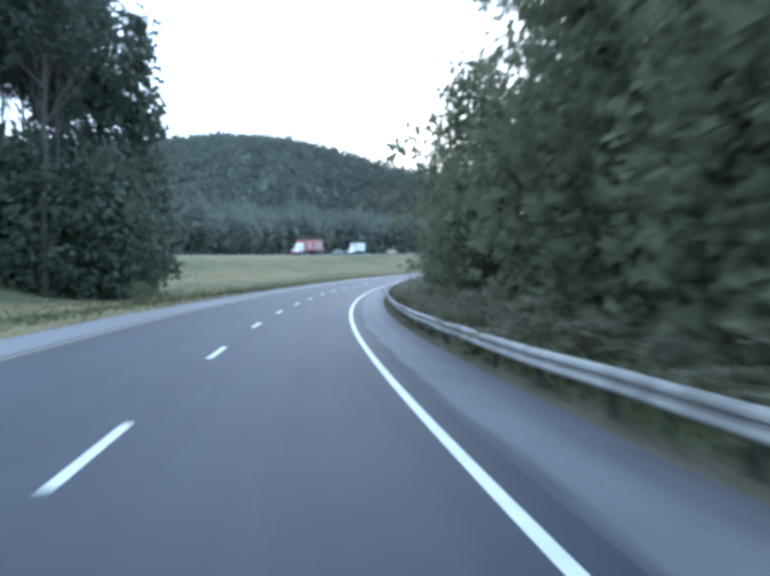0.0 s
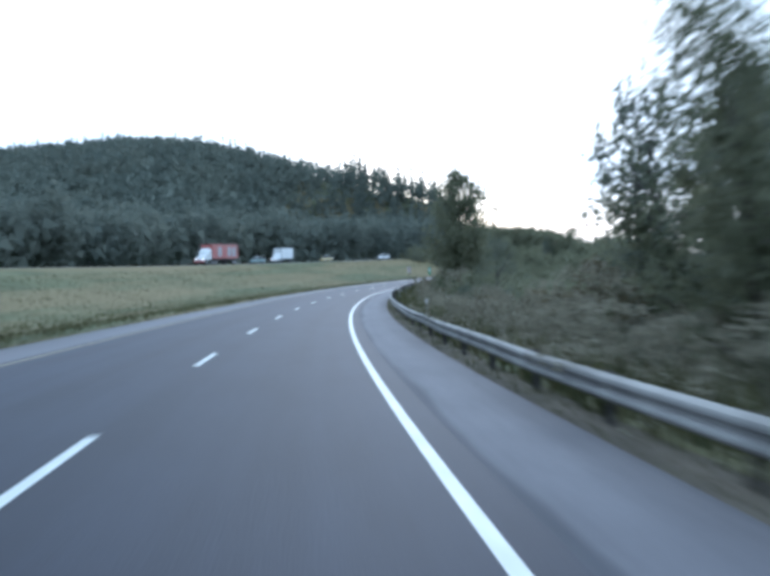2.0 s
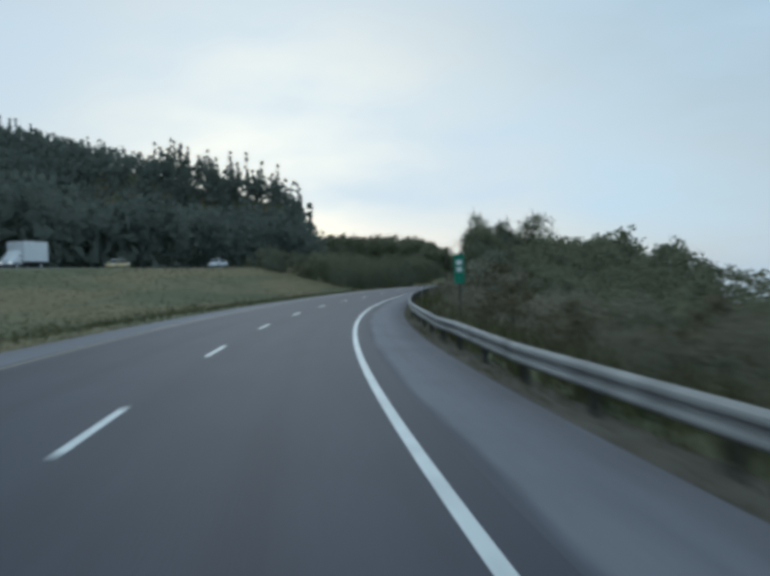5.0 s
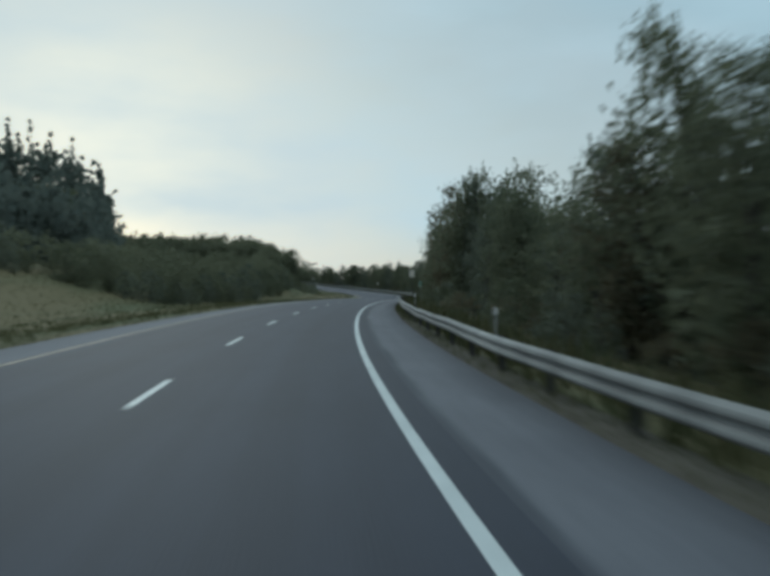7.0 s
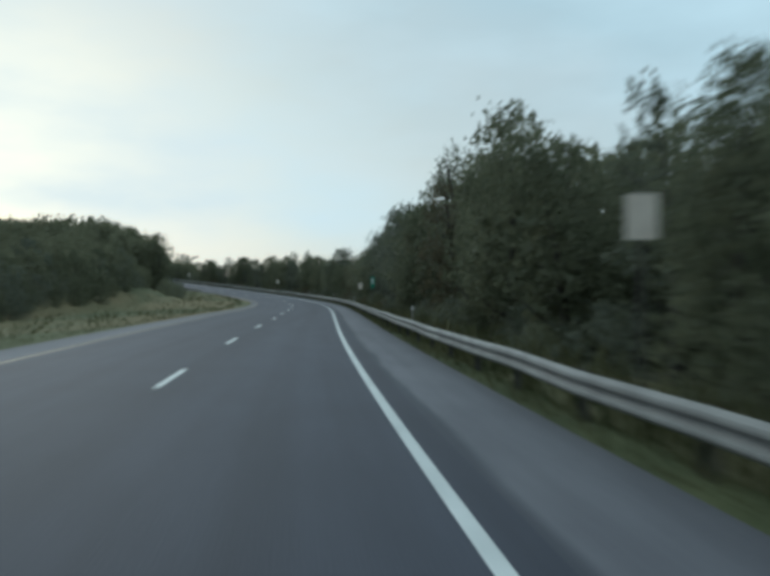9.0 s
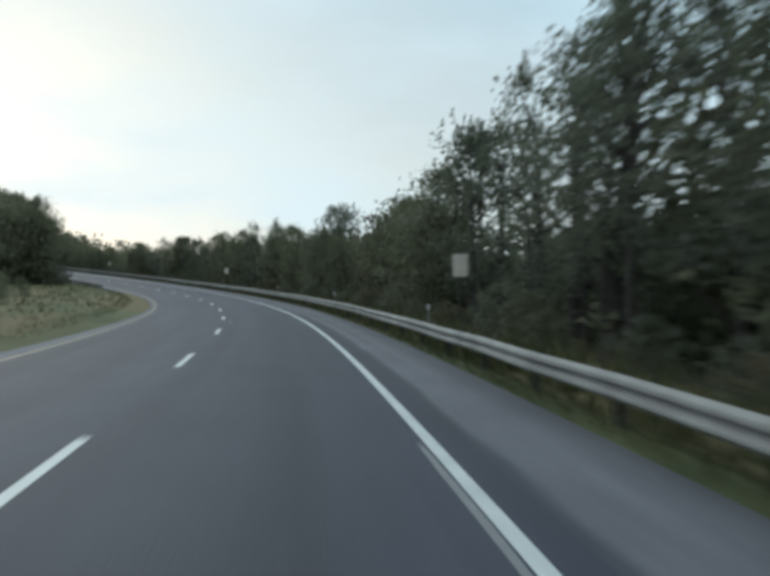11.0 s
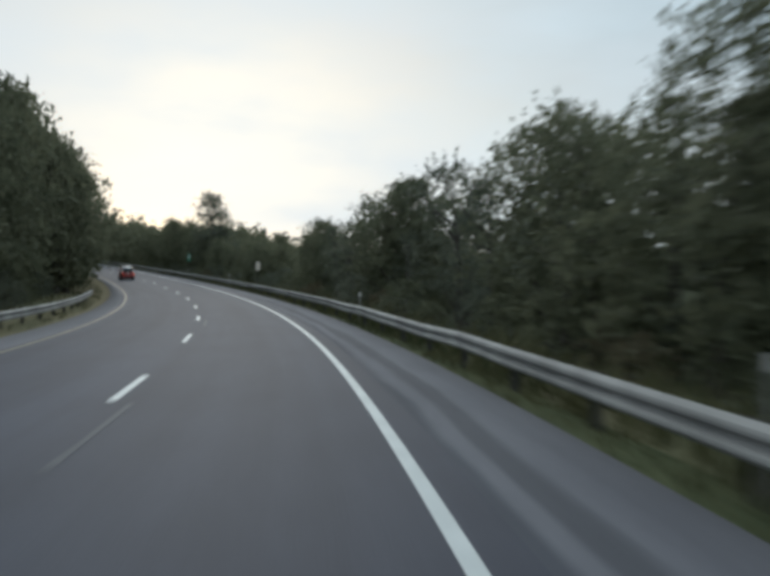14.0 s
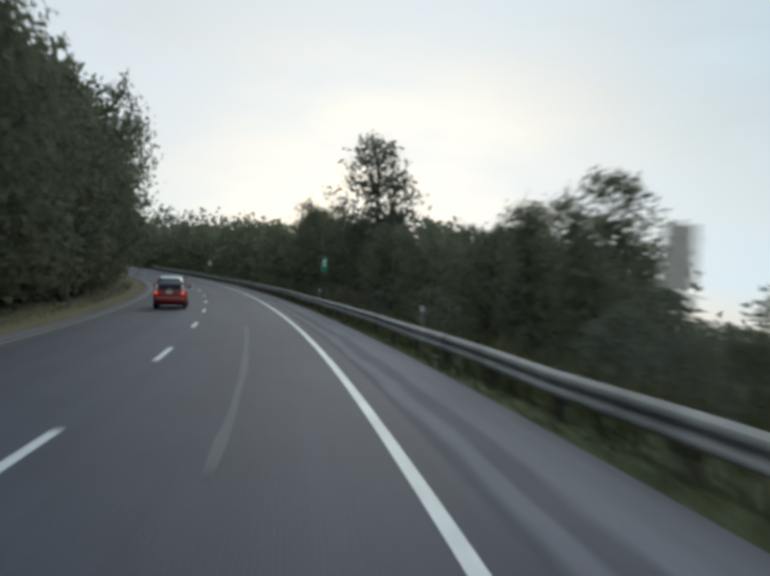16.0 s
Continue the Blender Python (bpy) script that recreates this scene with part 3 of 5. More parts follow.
# ======== trees ========
def quad_mesh(name, verts, mat, parent=None, per=4):
    """A mesh of separate quads (or triangles), from an array of their corners."""
    n = len(verts) // per
    me = bpy.data.meshes.new(name)
    me.vertices.add(len(verts))
    me.vertices.foreach_set("co", np.asarray(verts, dtype=np.float32).ravel())
    me.loops.add(len(verts))
    me.loops.foreach_set("vertex_index", np.arange(len(verts), dtype=np.int32))
    me.polygons.add(n)
    me.polygons.foreach_set("loop_start", np.arange(0, len(verts), per, dtype=np.int32))
    me.update(calc_edges=True)
    me.materials.append(mat)
    ob = new(name, me)
    if parent is not None:
        ob.parent = parent
    return ob


def tube(points, radii, sides=7):
    """Verts and faces of a tapered tube along points."""
    verts, faces = [], []
    for i, (p, r) in enumerate(zip(points, radii)):
        p = Vector(p)
        way = (Vector(points[min(i + 1, len(points) - 1)]) - Vector(points[max(i - 1, 0)])).normalized()
        a = way.orthogonal().normalized()
        b = way.cross(a)
        for k in range(sides):
            t = 2 * math.pi * k / sides
            verts.append(p + a * math.cos(t) * r + b * math.sin(t) * r)
    for i in range(len(points) - 1):
        for k in range(sides):
            faces.append((i * sides + k, i * sides + (k + 1) % sides, (i + 1) * sides + (k + 1) % sides, (i + 1) * sides + k))
    return verts, faces


def leaves(rng, centres, spread, per, size, flat=0.7):
    """Leaf sprays: small pointed leaves scattered round each centre, an array of their corners."""
    c = np.repeat(centres, per, axis=0)
    sp = np.repeat(spread, per)[:, None]
    n = len(c)
    p = c + np.clip(rng.normal(0, 1, (n, 3)), -1.7, 1.7) * sp * np.array([1, 1, flat])
    return blades(rng, p, size * rng.uniform(0.6, 1.4, n)[:, None], rng.normal(0, 1, (n, 3)))


def blades(rng, p, sz, u):
    """A pointed leaf at each place p, of size sz, its tip towards u."""
    u = u / np.linalg.norm(u, axis=1)[:, None]
    v = np.cross(u, rng.normal(0, 1, u.shape))
    v /= np.linalg.norm(v, axis=1)[:, None] + 1e-9
    return np.stack([p + u * sz * 1.1, p - u * sz * 0.8 + v * sz * 0.72, p - u * sz * 0.8 - v * sz * 0.72], 1).reshape(-1, 3)


def shoots(rng, centres, count, size, reach):
    """Upright leafy shoots that stand up out of the top of a crown."""
    high = centres[np.argsort(-centres[:, 2])[:max(count, len(centres) // 3)]]
    rows = []
    for k in range(count):
        c = high[rng.integers(len(high))]
        lean, long = rng.normal(0, 0.16, 2), rng.uniform(0.5, 1.0) * reach
        for u in np.linspace(0, 1, 14):
            rows.append((c[0] + lean[0] * long * u + rng.normal(0, 0.16 * (1.1 - u)), c[1] + lean[1] * long * u + rng.normal(0, 0.16 * (1.1 - u)), c[2] + long * u))
    p = np.array(rows)
    return blades(rng, p, size * rng.uniform(0.6, 1.3, len(p))[:, None], rng.normal(0, 0.6, p.shape) + np.array([0, 0, 1.0]))


def crown_centres(rng, shape, n):
    """Centres of leaf clumps inside a crown: shape(u) gives the radius at height share u."""
    out_ = []
    while len(out_) < n:
        u = rng.uniform(0, 1)
        r = shape(u) * math.sqrt(rng.uniform(0.12, 1))
        a = rng.uniform(0, 2 * math.pi)
        lump = 1 + 0.28 * math.sin(3 * a + 9 * u) + 0.18 * math.sin(5 * a - 13 * u)
        out_.append((r * lump * math.cos(a), r * lump * math.sin(a), u))
    return np.array(out_)


def make_tree(name, seed, shape, foot, clumps, per, size, leaf, limbs=7, trunk=0.022, label="", category="tree", lean=0.05, tuft=1.0, core=0, shoot=0):
    """A tree 10 m high: trunk with limbs, and a crown of leaf sprays with gaps."""
    rng = np.random.default_rng(seed)
    tree = new(name)
    H = 10.0
    bend = rng.normal(0, lean, 2)
    path = [Vector((bend[0] * H * t * t, bend[1] * H * t * t, H * t)) for t in (-0.06, 0.0, 0.2, 0.45, 0.7, 0.93)]
    verts, faces = tube(path, [H * trunk * k for k in (1.5, 1.15, 0.9, 0.65, 0.4, 0.12)])
    cc = crown_centres(rng, shape, clumps)
    z = foot + (1 - foot) * cc[:, 2]
    centres = np.stack([cc[:, 0] * H + bend[0] * H * z * z, cc[:, 1] * H + bend[1] * H * z * z, z * H], 1)
    for k in range(limbs):
        c = centres[rng.integers(len(centres))]
        t = max(0.12, c[2] / H - rng.uniform(0.12, 0.3))
        base = Vector((bend[0] * H * t * t, bend[1] * H * t * t, H * t))
        mid = base.lerp(Vector(c), 0.5) + Vector((0, 0, -0.15))
        v2, f2 = tube([base, mid, Vector(c)], [H * trunk * 0.42, H * trunk * 0.28, H * trunk * 0.1], 5)
        faces += [tuple(i + len(verts) for i in f) for f in f2]
        verts += v2
    mesh_object("trunk", verts, faces, M["bark"], tree, smooth=True)
    spread = rng.uniform(0.28, 0.56, len(centres)) * tuft
    green = [leaves(rng, centres, spread, per, size)]
    if core:  # the leafy middle of a dense crown
        inner = crown_centres(rng, lambda u: shape(u) * 0.62, core)
        z = foot + (1 - foot) * inner[:, 2] * 0.72
        green.append(leaves(rng, np.stack([inner[:, 0] * H + bend[0] * H * z * z, inner[:, 1] * H + bend[1] * H * z * z, z * H], 1), np.full(core, 0.42), 10, 0.26))
    if shoot:
        green.append(shoots(rng, centres, shoot, size * 0.95, 1.3))
    quad_mesh("crown", np.concatenate(green), leaf, tree, per=3)
    return tagged(tree, label, category)


def round_shape(w):
    return lambda u: w * math.sqrt(max(0.02, 1 - (2 * u - 0.9) ** 2 * 0.95)) if u < 0.95 else w * 0.25


def poplar_shape(w):
    return lambda u: w * (0.35 + 0.8 * math.sin(math.pi * min(1, 0.12 + u * 0.85)))


def cone_shape(w):
    return lambda u: w * (1.03 - u) * (0.78 + 0.22 * math.cos(u * 44))


def pine_shape(w):
    return lambda u: w * (1.05 - 0.75 * u) * (0.7 + 0.3 * math.cos(u * 40))


KINDS = {}


def kind_of_tree(key, *args, **kw):
    KINDS[key] = make_tree(*args, **kw)


kind_of_tree("oak_a", "broadleaf_tree", 11, round_shape(0.30), 0.10, 150, 24, 0.118, M["leaf"], label="dense dark green broadleaf tree at the roadside", core=60, shoot=14)
kind_of_tree("oak_b", "broadleaf_tree", 12, round_shape(0.25), 0.08, 150, 24, 0.115, M["leaf"], label="dense dark green broadleaf tree at the roadside", core=55, shoot=16)
kind_of_tree("ash_a", "broadleaf_tree", 13, poplar_shape(0.2), 0.08, 150, 25, 0.108, M["leaf"], label="slender dark green tree with a ragged crown", core=45, shoot=22)
kind_of_tree("ash_b", "broadleaf_tree", 14, poplar_shape(0.17), 0.16, 76, 17, 0.1, M["leaf_light"], label="thin grey-green tree with sky showing through its crown", tuft=0.8, shoot=14)
kind_of_tree("poplar", "broadleaf_tree", 15, poplar_shape(0.14), 0.14, 78, 17, 0.096, M["leaf_light"], label="thin grey-green tree with sky showing through its crown", tuft=0.75, shoot=14)
kind_of_tree("airy", "broadleaf_tree", 27, poplar_shape(0.21), 0.26, 100, 20, 0.105, M["leaf_light"], limbs=12, trunk=0.014, label="airy grey-green tree with a slender stem and sky between its sprays", tuft=0.72, shoot=22)
kind_of_tree("russet", "broadleaf_tree", 18, round_shape(0.25), 0.06, 120, 25, 0.115, M["leaf_autumn"], label="brown-green tree among greener ones", core=40, shoot=8)
kind_of_tree("full", "broadleaf_tree", 22, round_shape(0.29), 0.36, 300, 34, 0.105, M["leaf"], limbs=12, lean=0.01, tuft=0.8, label="full-crowned single tree standing over low scrub", core=40, shoot=10)
kind_of_tree("dome", "broadleaf_tree", 28, round_shape(0.38), 0.04, 330, 26, 0.12, M["leaf"], limbs=9, lean=0.01, tuft=0.8, label="broad round-crowned dark green tree", core=90)
kind_of_tree("tower", "broadleaf_tree", 23, poplar_shape(0.2), 0.12, 190, 26, 0.11, M["leaf_light"], limbs=9, label="tall full grey-green tree over the wood", core=20, shoot=16)
kind_of_tree("pine_a", "pine_tree", 16, pine_shape(0.18), 0.62, 95, 20, 0.09, M["needle"], limbs=18, label="tall dark conifer with a bare lower trunk", lean=0.012, trunk=0.0085, tuft=0.55)
kind_of_tree("pine_b", "pine_tree", 17, cone_shape(0.17), 0.06, 140, 18, 0.145, M["needle"], limbs=8, label="narrow dark green conifer with a pointed top", lean=0.01, tuft=0.8, core=30)
kind_of_tree("bush_a", "shrub", 19, round_shape(0.52), 0.02, 80, 15, 0.34, M["leaf"], limbs=5, trunk=0.012, label="low dark green shrub beside the guardrail", category="shrub", tuft=1.6)
kind_of_tree("bush_b", "shrub", 20, round_shape(0.6), 0.0, 80, 15, 0.33, M["leaf_light"], limbs=5, trunk=0.012, label="low grey-green shrub beside the guardrail", category="shrub", tuft=1.6)
kind_of_tree("bush_c", "shrub", 21, round_shape(0.5), 0.0, 70, 15, 0.33, M["leaf_autumn"], limbs=5, trunk=0.012, label="brownish shrub in tall weeds", category="shrub", tuft=1.6)
kind_of_tree("weeds", "shrub", 24, round_shape(0.7), 0.0, 80, 24, 0.16, M["weed"], limbs=3, trunk=0.006, label="tall straw-coloured weeds and brush", category="shrub", tuft=1.5, shoot=40)
first_use = set()
rng = np.random.default_rng(5)


def plant(key, s, d, height, group, wide=1.0, sink=0.1):
    """One tree of that kind, its crown reaching height metres over its foot."""
    p = ground_at(s, d)
    k = height / 10.0
    m = (Matrix.Translation((p.x, p.y, p.z - sink)) @ Matrix.Rotation(float(rng.uniform(0, 6.28)), 4, "Z")
         @ Matrix.Diagonal((k * wide, k * wide, k, 1)))
    if key not in first_use:
        first_use.add(key)
        ob = KINDS[key]
    else:
        ob = copy_thing(KINDS[key], Matrix.Identity(4))
    ob.matrix_basis = m
    return tagged(ob, group=group)


# heights of the roadside wood over the road, every 10 m from s = -20
WOOD = [14, 14, 14, 15, 15, 14, 12.5, 9.6, 11, 10.2, 6.2, 3.9, 2.3, 2.0, 2, 2.2, 2.1, 1.9, 1.3, 1.9, 2.1, 2.3, 2.7, 3.5, 4.4, 5.2]
# and every 5 m from s = 240
NEAR_WOOD = [6.5, 7.4, 6.6, 6.2, 4.6, 5.5, 6.1, 6.0, 5.6, 7.4, 10.2, 11.0, 9.2, 6.2, 6.5, 6.9, 7.3, 7.9, 8.5, 8.8, 9.4, 10, 10.4, 10.8, 11, 11, 11.2, 11.4,
             11.2, 10.6, 10.2, 9.0, 9.7, 9.6, 7.6, 6.4, 6.3, 7.2, 6.0, 5.5, 5.7, 7.4, 6.0, 5.6, 7.3, 8.0, 6.8, 8.1, 7.0, 7.0, 7.0, 7.8, 8.0, 7.2, 5.4, 5.2,
             7.8, 5.6, 5.8, 4.6, 5.4, 6.0, 5.2, 3.0, 4.2, 4.8, 4.6, 5.2, 5.3, 5.4, 5.6, 5.8, 6.2, 6.6, 7.4, 8.2, 9.0]


def wood_height(s):
    return float(np.interp(s, -20 + 10 * np.arange(len(WOOD)), WOOD) if s < 235 else np.interp(s, 240 + 5 * np.arange(len(NEAR_WOOD)), NEAR_WOOD))


def pick(options):
    return options[int(rng.integers(len(options)))]


def thin(s):
    """Stretches where slender, see-through trees stand over the lower growth."""
    return any(a < s < b for a, b in ((56, 93), (279, 287), (394.5, 408), (471, 480), (503, 513), (524.5, 536.5)))


def gap_height(s, d):
    """Height of the growth in two narrow gaps that run back through the wood, None elsewhere."""
    if abs(s - 554.5 - (d - 7.5) * 1.85) < 2.2 + 0.08 * d:
        return 1.5
    if d > 8.4 and abs(s - 531 - (d - 7.5) * 2.6) < 6.5:
        return 2.2
    return None


def hollow(s, d):
    """A strip of lower growth that runs back behind the slender trees."""
    return 0.5 if d > 8.5 and (1.6 < (s - 370) / (d + 1.7) < 3.9 or 363 < s < 378) else 1.0


behind = []  # the rows behind the front row, joined into one wood
s = -26.0
while s < 740:
    h = wood_height(s)
    tall = h > 4.2
    for row, (d0, d1) in enumerate(((6.3, 8.2), (9.0, 12.0), (12.0, 17.0), (17.0, 26.0))):
        d = float(rng.uniform(d0, d1))
        over = -lie(s, d)
        if row > 1 and 188 < s < 245:
            h_back = h * 0.5
            behind.append((s + float(rng.uniform(-1.2, 1.2)), d, (h_back + over * float(rng.uniform(0.85, 0.95))) * 0.87, 1.4))
        elif gap_height(s, d):
            behind.append((s, d, gap_height(s, d), 1.7))
        elif tall:
            height = (h + over) * float(rng.uniform(0.78, 1.02)) * (1.0, 0.97, 1.0, 1.05)[row] * ((0.52 if s < 100 else 0.74 if 470 < s < 481 or 278 < s < 288 else 0.55) if row and thin(s) else 0.78 if row and 225 < s < 312 else 1.0) * (0.95 if row == 0 else 0.92) * hollow(s, d)
            if row == 0 and s < 640:
                key = pick(["airy", "airy", "ash_b"] if s > 100 else ["airy", "ash_b", "airy", "ash_a"]) if thin(s) else pick(["oak_a", "oak_b", "ash_a", "oak_b", "ash_b", "ash_a", "poplar", "russet" if rng.uniform() < 0.12 else "oak_a"])
                if 77.5 < s < 92:  # brush in front of a group that stands further back
                    key, height = "weeds", 2.0
                elif 374 < s < 394.5:
                    key = "airy"
                elif 361 < s <= 374:  # a dip in the front row
                    key, height = "oak_b", height * 0.78
                plant(key, s + float(rng.uniform(-1, 1)), d, height, "roadside wood" if height > 2 else "roadside shrubs", float(rng.uniform(0.85, 1.2)))
            else:
                behind.append((s + float(rng.uniform(-1.2, 1.2)), d, height, float(rng.uniform(0.9, 1.25))))
        elif row < 1:
            plant(pick(["weeds", "weeds", "weeds", "bush_c", "bush_b"] if s < 235 else ["bush_a", "bush_b", "bush_a", "bush_c", "bush_b"]), s, d, (h + over) * float(rng.uniform(0.52, 0.8)), "roadside shrubs", 1.1)
        else:
            behind.append((s, d, (h + over) * float(rng.uniform(0.55, 0.74)), 2.0))
    s += 3.1 if tall else 2.8

# shrubs and weeds along the foot of the wood
for s in np.arange(-18, 640, 3.6):
    d = float(rng.uniform(4.4, 6.0))
    dry = s < 230
    plant(pick(["weeds", "weeds", "weeds", "weeds", "bush_c"] if dry else ["bush_a", "bush_b", "bush_a", "bush_c", "bush_b"]), float(s), d, float(rng.uniform(1.0, 2.0)), "roadside shrubs", 1.05)

# thick undergrowth inside the wood
for s in np.arange(-20, 690, 2.8):
    h = wood_height(float(s))
    for d in (10.0, 15.5, 21.0):
        d += 2.6 + float(rng.uniform(0, 2.0))
        tall = gap_height(float(s), d) or max(1.6, h * (0.5 if 380 < s < 410 else 0.42 if thin(s) else 0.6) - lie(float(s), d)) * (0.8 if 95 < s < 240 else 1.0)
        behind.append((float(s) + float(rng.uniform(-0.8, 0.8)), d, tall * float(rng.uniform(0.8, 1.0)), 1.9))

# single trees that stand out over the scrub
plant("full", 134.2, 7.9, 11.6, "single trees", 0.68)
plant("tower", 600, 7.8, 12.0, "single trees", 0.95)
for key, s, d, height, wide in (("dome", 519, 7.6, 7.5, 1.1), ("russet", 250, 7.0, 5.6, 1.0), ("ash_a", 247.5, 7.8, 7.8, 0.85), ("oak_a", 255, 7.5, 6.2, 1.0), ("airy", 124, 9.4, 6.2, 1.1), ("oak_b", 140.5, 9.6, 6.0, 1.0), ("ash_b", 93.5, 10.8, 8.6, 1.3), ("poplar", 87, 10.4, 8.2, 1.5),
                                ("ash_a", 296, 10.3, 10.6, 1.3), ("oak_a", 291, 8.5, 8.4, 1.1), ("airy", 283.5, 8.0, 7.2, 0.9), ("poplar", 391, 7.2, 9.6, 1.6), ("ash_b", 395, 7.5, 9.6, 1.1), ("ash_b", 403, 7.4, 8.2, 1.0), ("oak_b", 411.5, 7.5, 7.0, 1.0), ("poplar", 473, 7.5, 8.2, 1.4), ("tower", 445, 7.6, 8.4, 1.2), ("ash_b", 477.5, 7.4, 8.0, 1.2), ("oak_a", 485, 7.5, 7.8, 1.0), ("oak_a", 270, 7.4, 6.3, 0.9), ("ash_a", 265.5, 7.2, 5.3, 1.0), ("airy", 508, 7.2, 6.9, 1.2), ("oak_b", 523, 8.2, 7.4, 0.9),
                                ("ash_b", 532.5, 7.4, 7.0, 1.3), ("ash_b", 529, 7.2, 6.4, 1.2), ("oak_b", 545, 7.4, 6.6, 1.1), ("oak_a", 541, 7.4, 6.2, 1.0), ("oak_a", 562, 7.5, 5.6, 1.1), ("oak_b", 566.5, 7.4, 5.0, 1.0),
                                ("oak_a", 424, 7.5, 7.4, 1.1), ("oak_b", 419, 7.2, 7.0, 1.2)):
    plant(key, s, d, height, "single trees", wide)

# pines between the carriageways
under_pines = []
for i in range(15):
    plant("pine_a", float(rng.uniform(70, 92)), float(rng.uniform(-44, -24)), float(rng.uniform(25, 33)), "pines in the median", 0.95)
for i in range(64):
    under_pines.append((float(rng.uniform(72, 93.5)), float(rng.uniform(-42, -19.5)), float(rng.uniform(9, 13)), 1.05))
for k in range(13):
    under_pines.append((74 + 1.5 * k, -20.5 - 0.12 * k + float(rng.uniform(-0.6, 0.6)), float(rng.uniform(8.5, 12.5)), 0.95))
for s, d, h in ((95, -23.8, 28), (91, -26, 31), (84, -27.5, 27)):
    plant("pine_b", s, d, h, "pines in the median", 0.95)

# wood on the inside of the left bend
for s in np.arange(500, 549, 3.2):
    plant(pick(["oak_a", "oak_b", "ash_a"]), float(s), float(rng.uniform(-18, -15.5)), float(rng.uniform(12.5, 16)) * (0.74 + 0.26 * smooth_step(508, 545, float(s))), "wood in the median")
    behind.append((float(s), float(rng.uniform(-23, -19.5)), float(rng.uniform(14, 17.5)) * (0.74 + 0.26 * smooth_step(508, 545, float(s))), 1.1))
    plant(pick(["bush_a", "bush_b"]), float(s) + 1.5, float(rng.uniform(-14.5, -13)), float(rng.uniform(1.4, 2.6)), "median scrub", 0.9)
s = 548.0
while s < 740:
    for row, (d0, d1) in enumerate(((-13, -11.6), (-18, -14.5), (-26, -19))):
        h = float(rng.uniform(10.5, 13.5)) * (1.0, 1.25, 1.32)[row]
        d = float(rng.uniform(d0, d1))
        if row == 0 and s < 640:
            plant(pick(["oak_a", "oak_b", "ash_a", "oak_b"]), s + float(rng.uniform(-1, 1)), d, h, "wood in the median")
        else:
            behind.append((s + float(rng.uniform(-1, 1)), d, h, 1.1))
    s += 3.2
plant("ash_b", 590, -11.0, 12.5, "wood in the median", 0.9)

# thicket in the median past the meadow
s = 304.0
while s < 426:
    front = -20.5 - 11 * (1 - smooth_step(304, 318, s)) - 2.0 * smooth_step(350, 400, s)
    for row in range(4):
        d = front - (0.3, 3.0, 6.0, 9.0)[row] - float(rng.uniform(0, 1.8))
        h = float(rng.uniform(2.7, 4.1)) * (1 - 0.45 * smooth_step(408, 426, s)) * (0.6 + 0.4 * smooth_step(303, 310, s))
        if d < opposite(s) + 7.5:
            continue
        if row == 0:
            plant(pick(["bush_a", "oak_b", "bush_b", "bush_a"]), s + float(rng.uniform(-0.8, 0.8)), d, h, "median thicket", float(rng.uniform(0.75, 0.95)))
            plant(pick(["bush_a", "bush_b", "bush_a"]), s + 1.2, d + 1.4, float(rng.uniform(1.5, 2.6)), "median scrub", 0.85)
        else:
            behind.append((s, d, h, 1.4))
    s += 2.9
for s in np.arange(428, 452, 3.0):
    plant(pick(["bush_a", "bush_b"]), float(s), float(rng.uniform(-21, -17)), float(rng.uniform(1.4, 2.4)), "median scrub", 0.9)
plant("bush_a", 66, -15, 1.6, "median scrub", 1.2)
for s, d, h in ((74, -25, 30), (80, -26, 31), (88, -27, 31)):
    plant("pine_a", s, d, h, "pines in the median", 1.1)

# bushes under the single tree, and the last trees before the gap
for k in range(16):
    plant(("bush_b", "weeds", "bush_a", "bush_c")[k % 4], 116 + 1.75 * k, 6.6 + 2.6 * (k * 0.618 % 1), 2.6 + 1.3 * (k * 0.382 % 1), "roadside shrubs", 0.95)
for key, s, d, h in (("oak_b", 549.5, 7.6, 5.6), ("ash_a", 546.0, 9.4, 6.4), ("oak_a", 537.8, 7.5, 5.2), ("oak_b", 535.0, 7.8, 5.2)):
    plant(key, s, d, h, "single trees", 1.0)
# a group set back from the rail, and scrub on the low ground behind it
for key, s, d, top in (("airy", 84, 10.0, 6.6), ("oak_b", 86.5, 11.0, 6.8), ("ash_a", 89.5, 10.2, 7.0), ("airy", 91, 10.0, 7.4), ("oak_b", 94, 10.2, 5.8)):
    plant(key, s, d, top - lie(s, d), "single trees", 0.9)
for key, s, d, top in (("bush_a", 138.5, 7.4, 1.9), ("bush_b", 141.5, 7.0, 2.3), ("bush_a", 144, 7.8, 2.4), ("bush_b", 147, 7.4, 2.1), ("bush_a", 151, 6.6, 1.8), ("bush_b", 154, 6.8, 1.9), ("bush_a", 157, 7.2, 1.8)):
    plant(key, s, d, top - lie(s, d), "roadside shrubs", 0.72)
for k in range(11):
    behind.append((383 + 2.4 * k, 9.2 + 1.1 * (k % 3), 4.4 + 0.5 * (k % 2), 1.7))
low = np.random.default_rng(61)
for i in range(300):
    behind.append((float(low.uniform(330, 520)), float(low.uniform(27, 72)), float(low.uniform(2.2, 3.8)), 2.8))
for i in range(240):
    behind.append((float(low.uniform(96, 200)), float(low.uniform(10, 50)), float(low.uniform(1.2, 2.2)), 2.4))

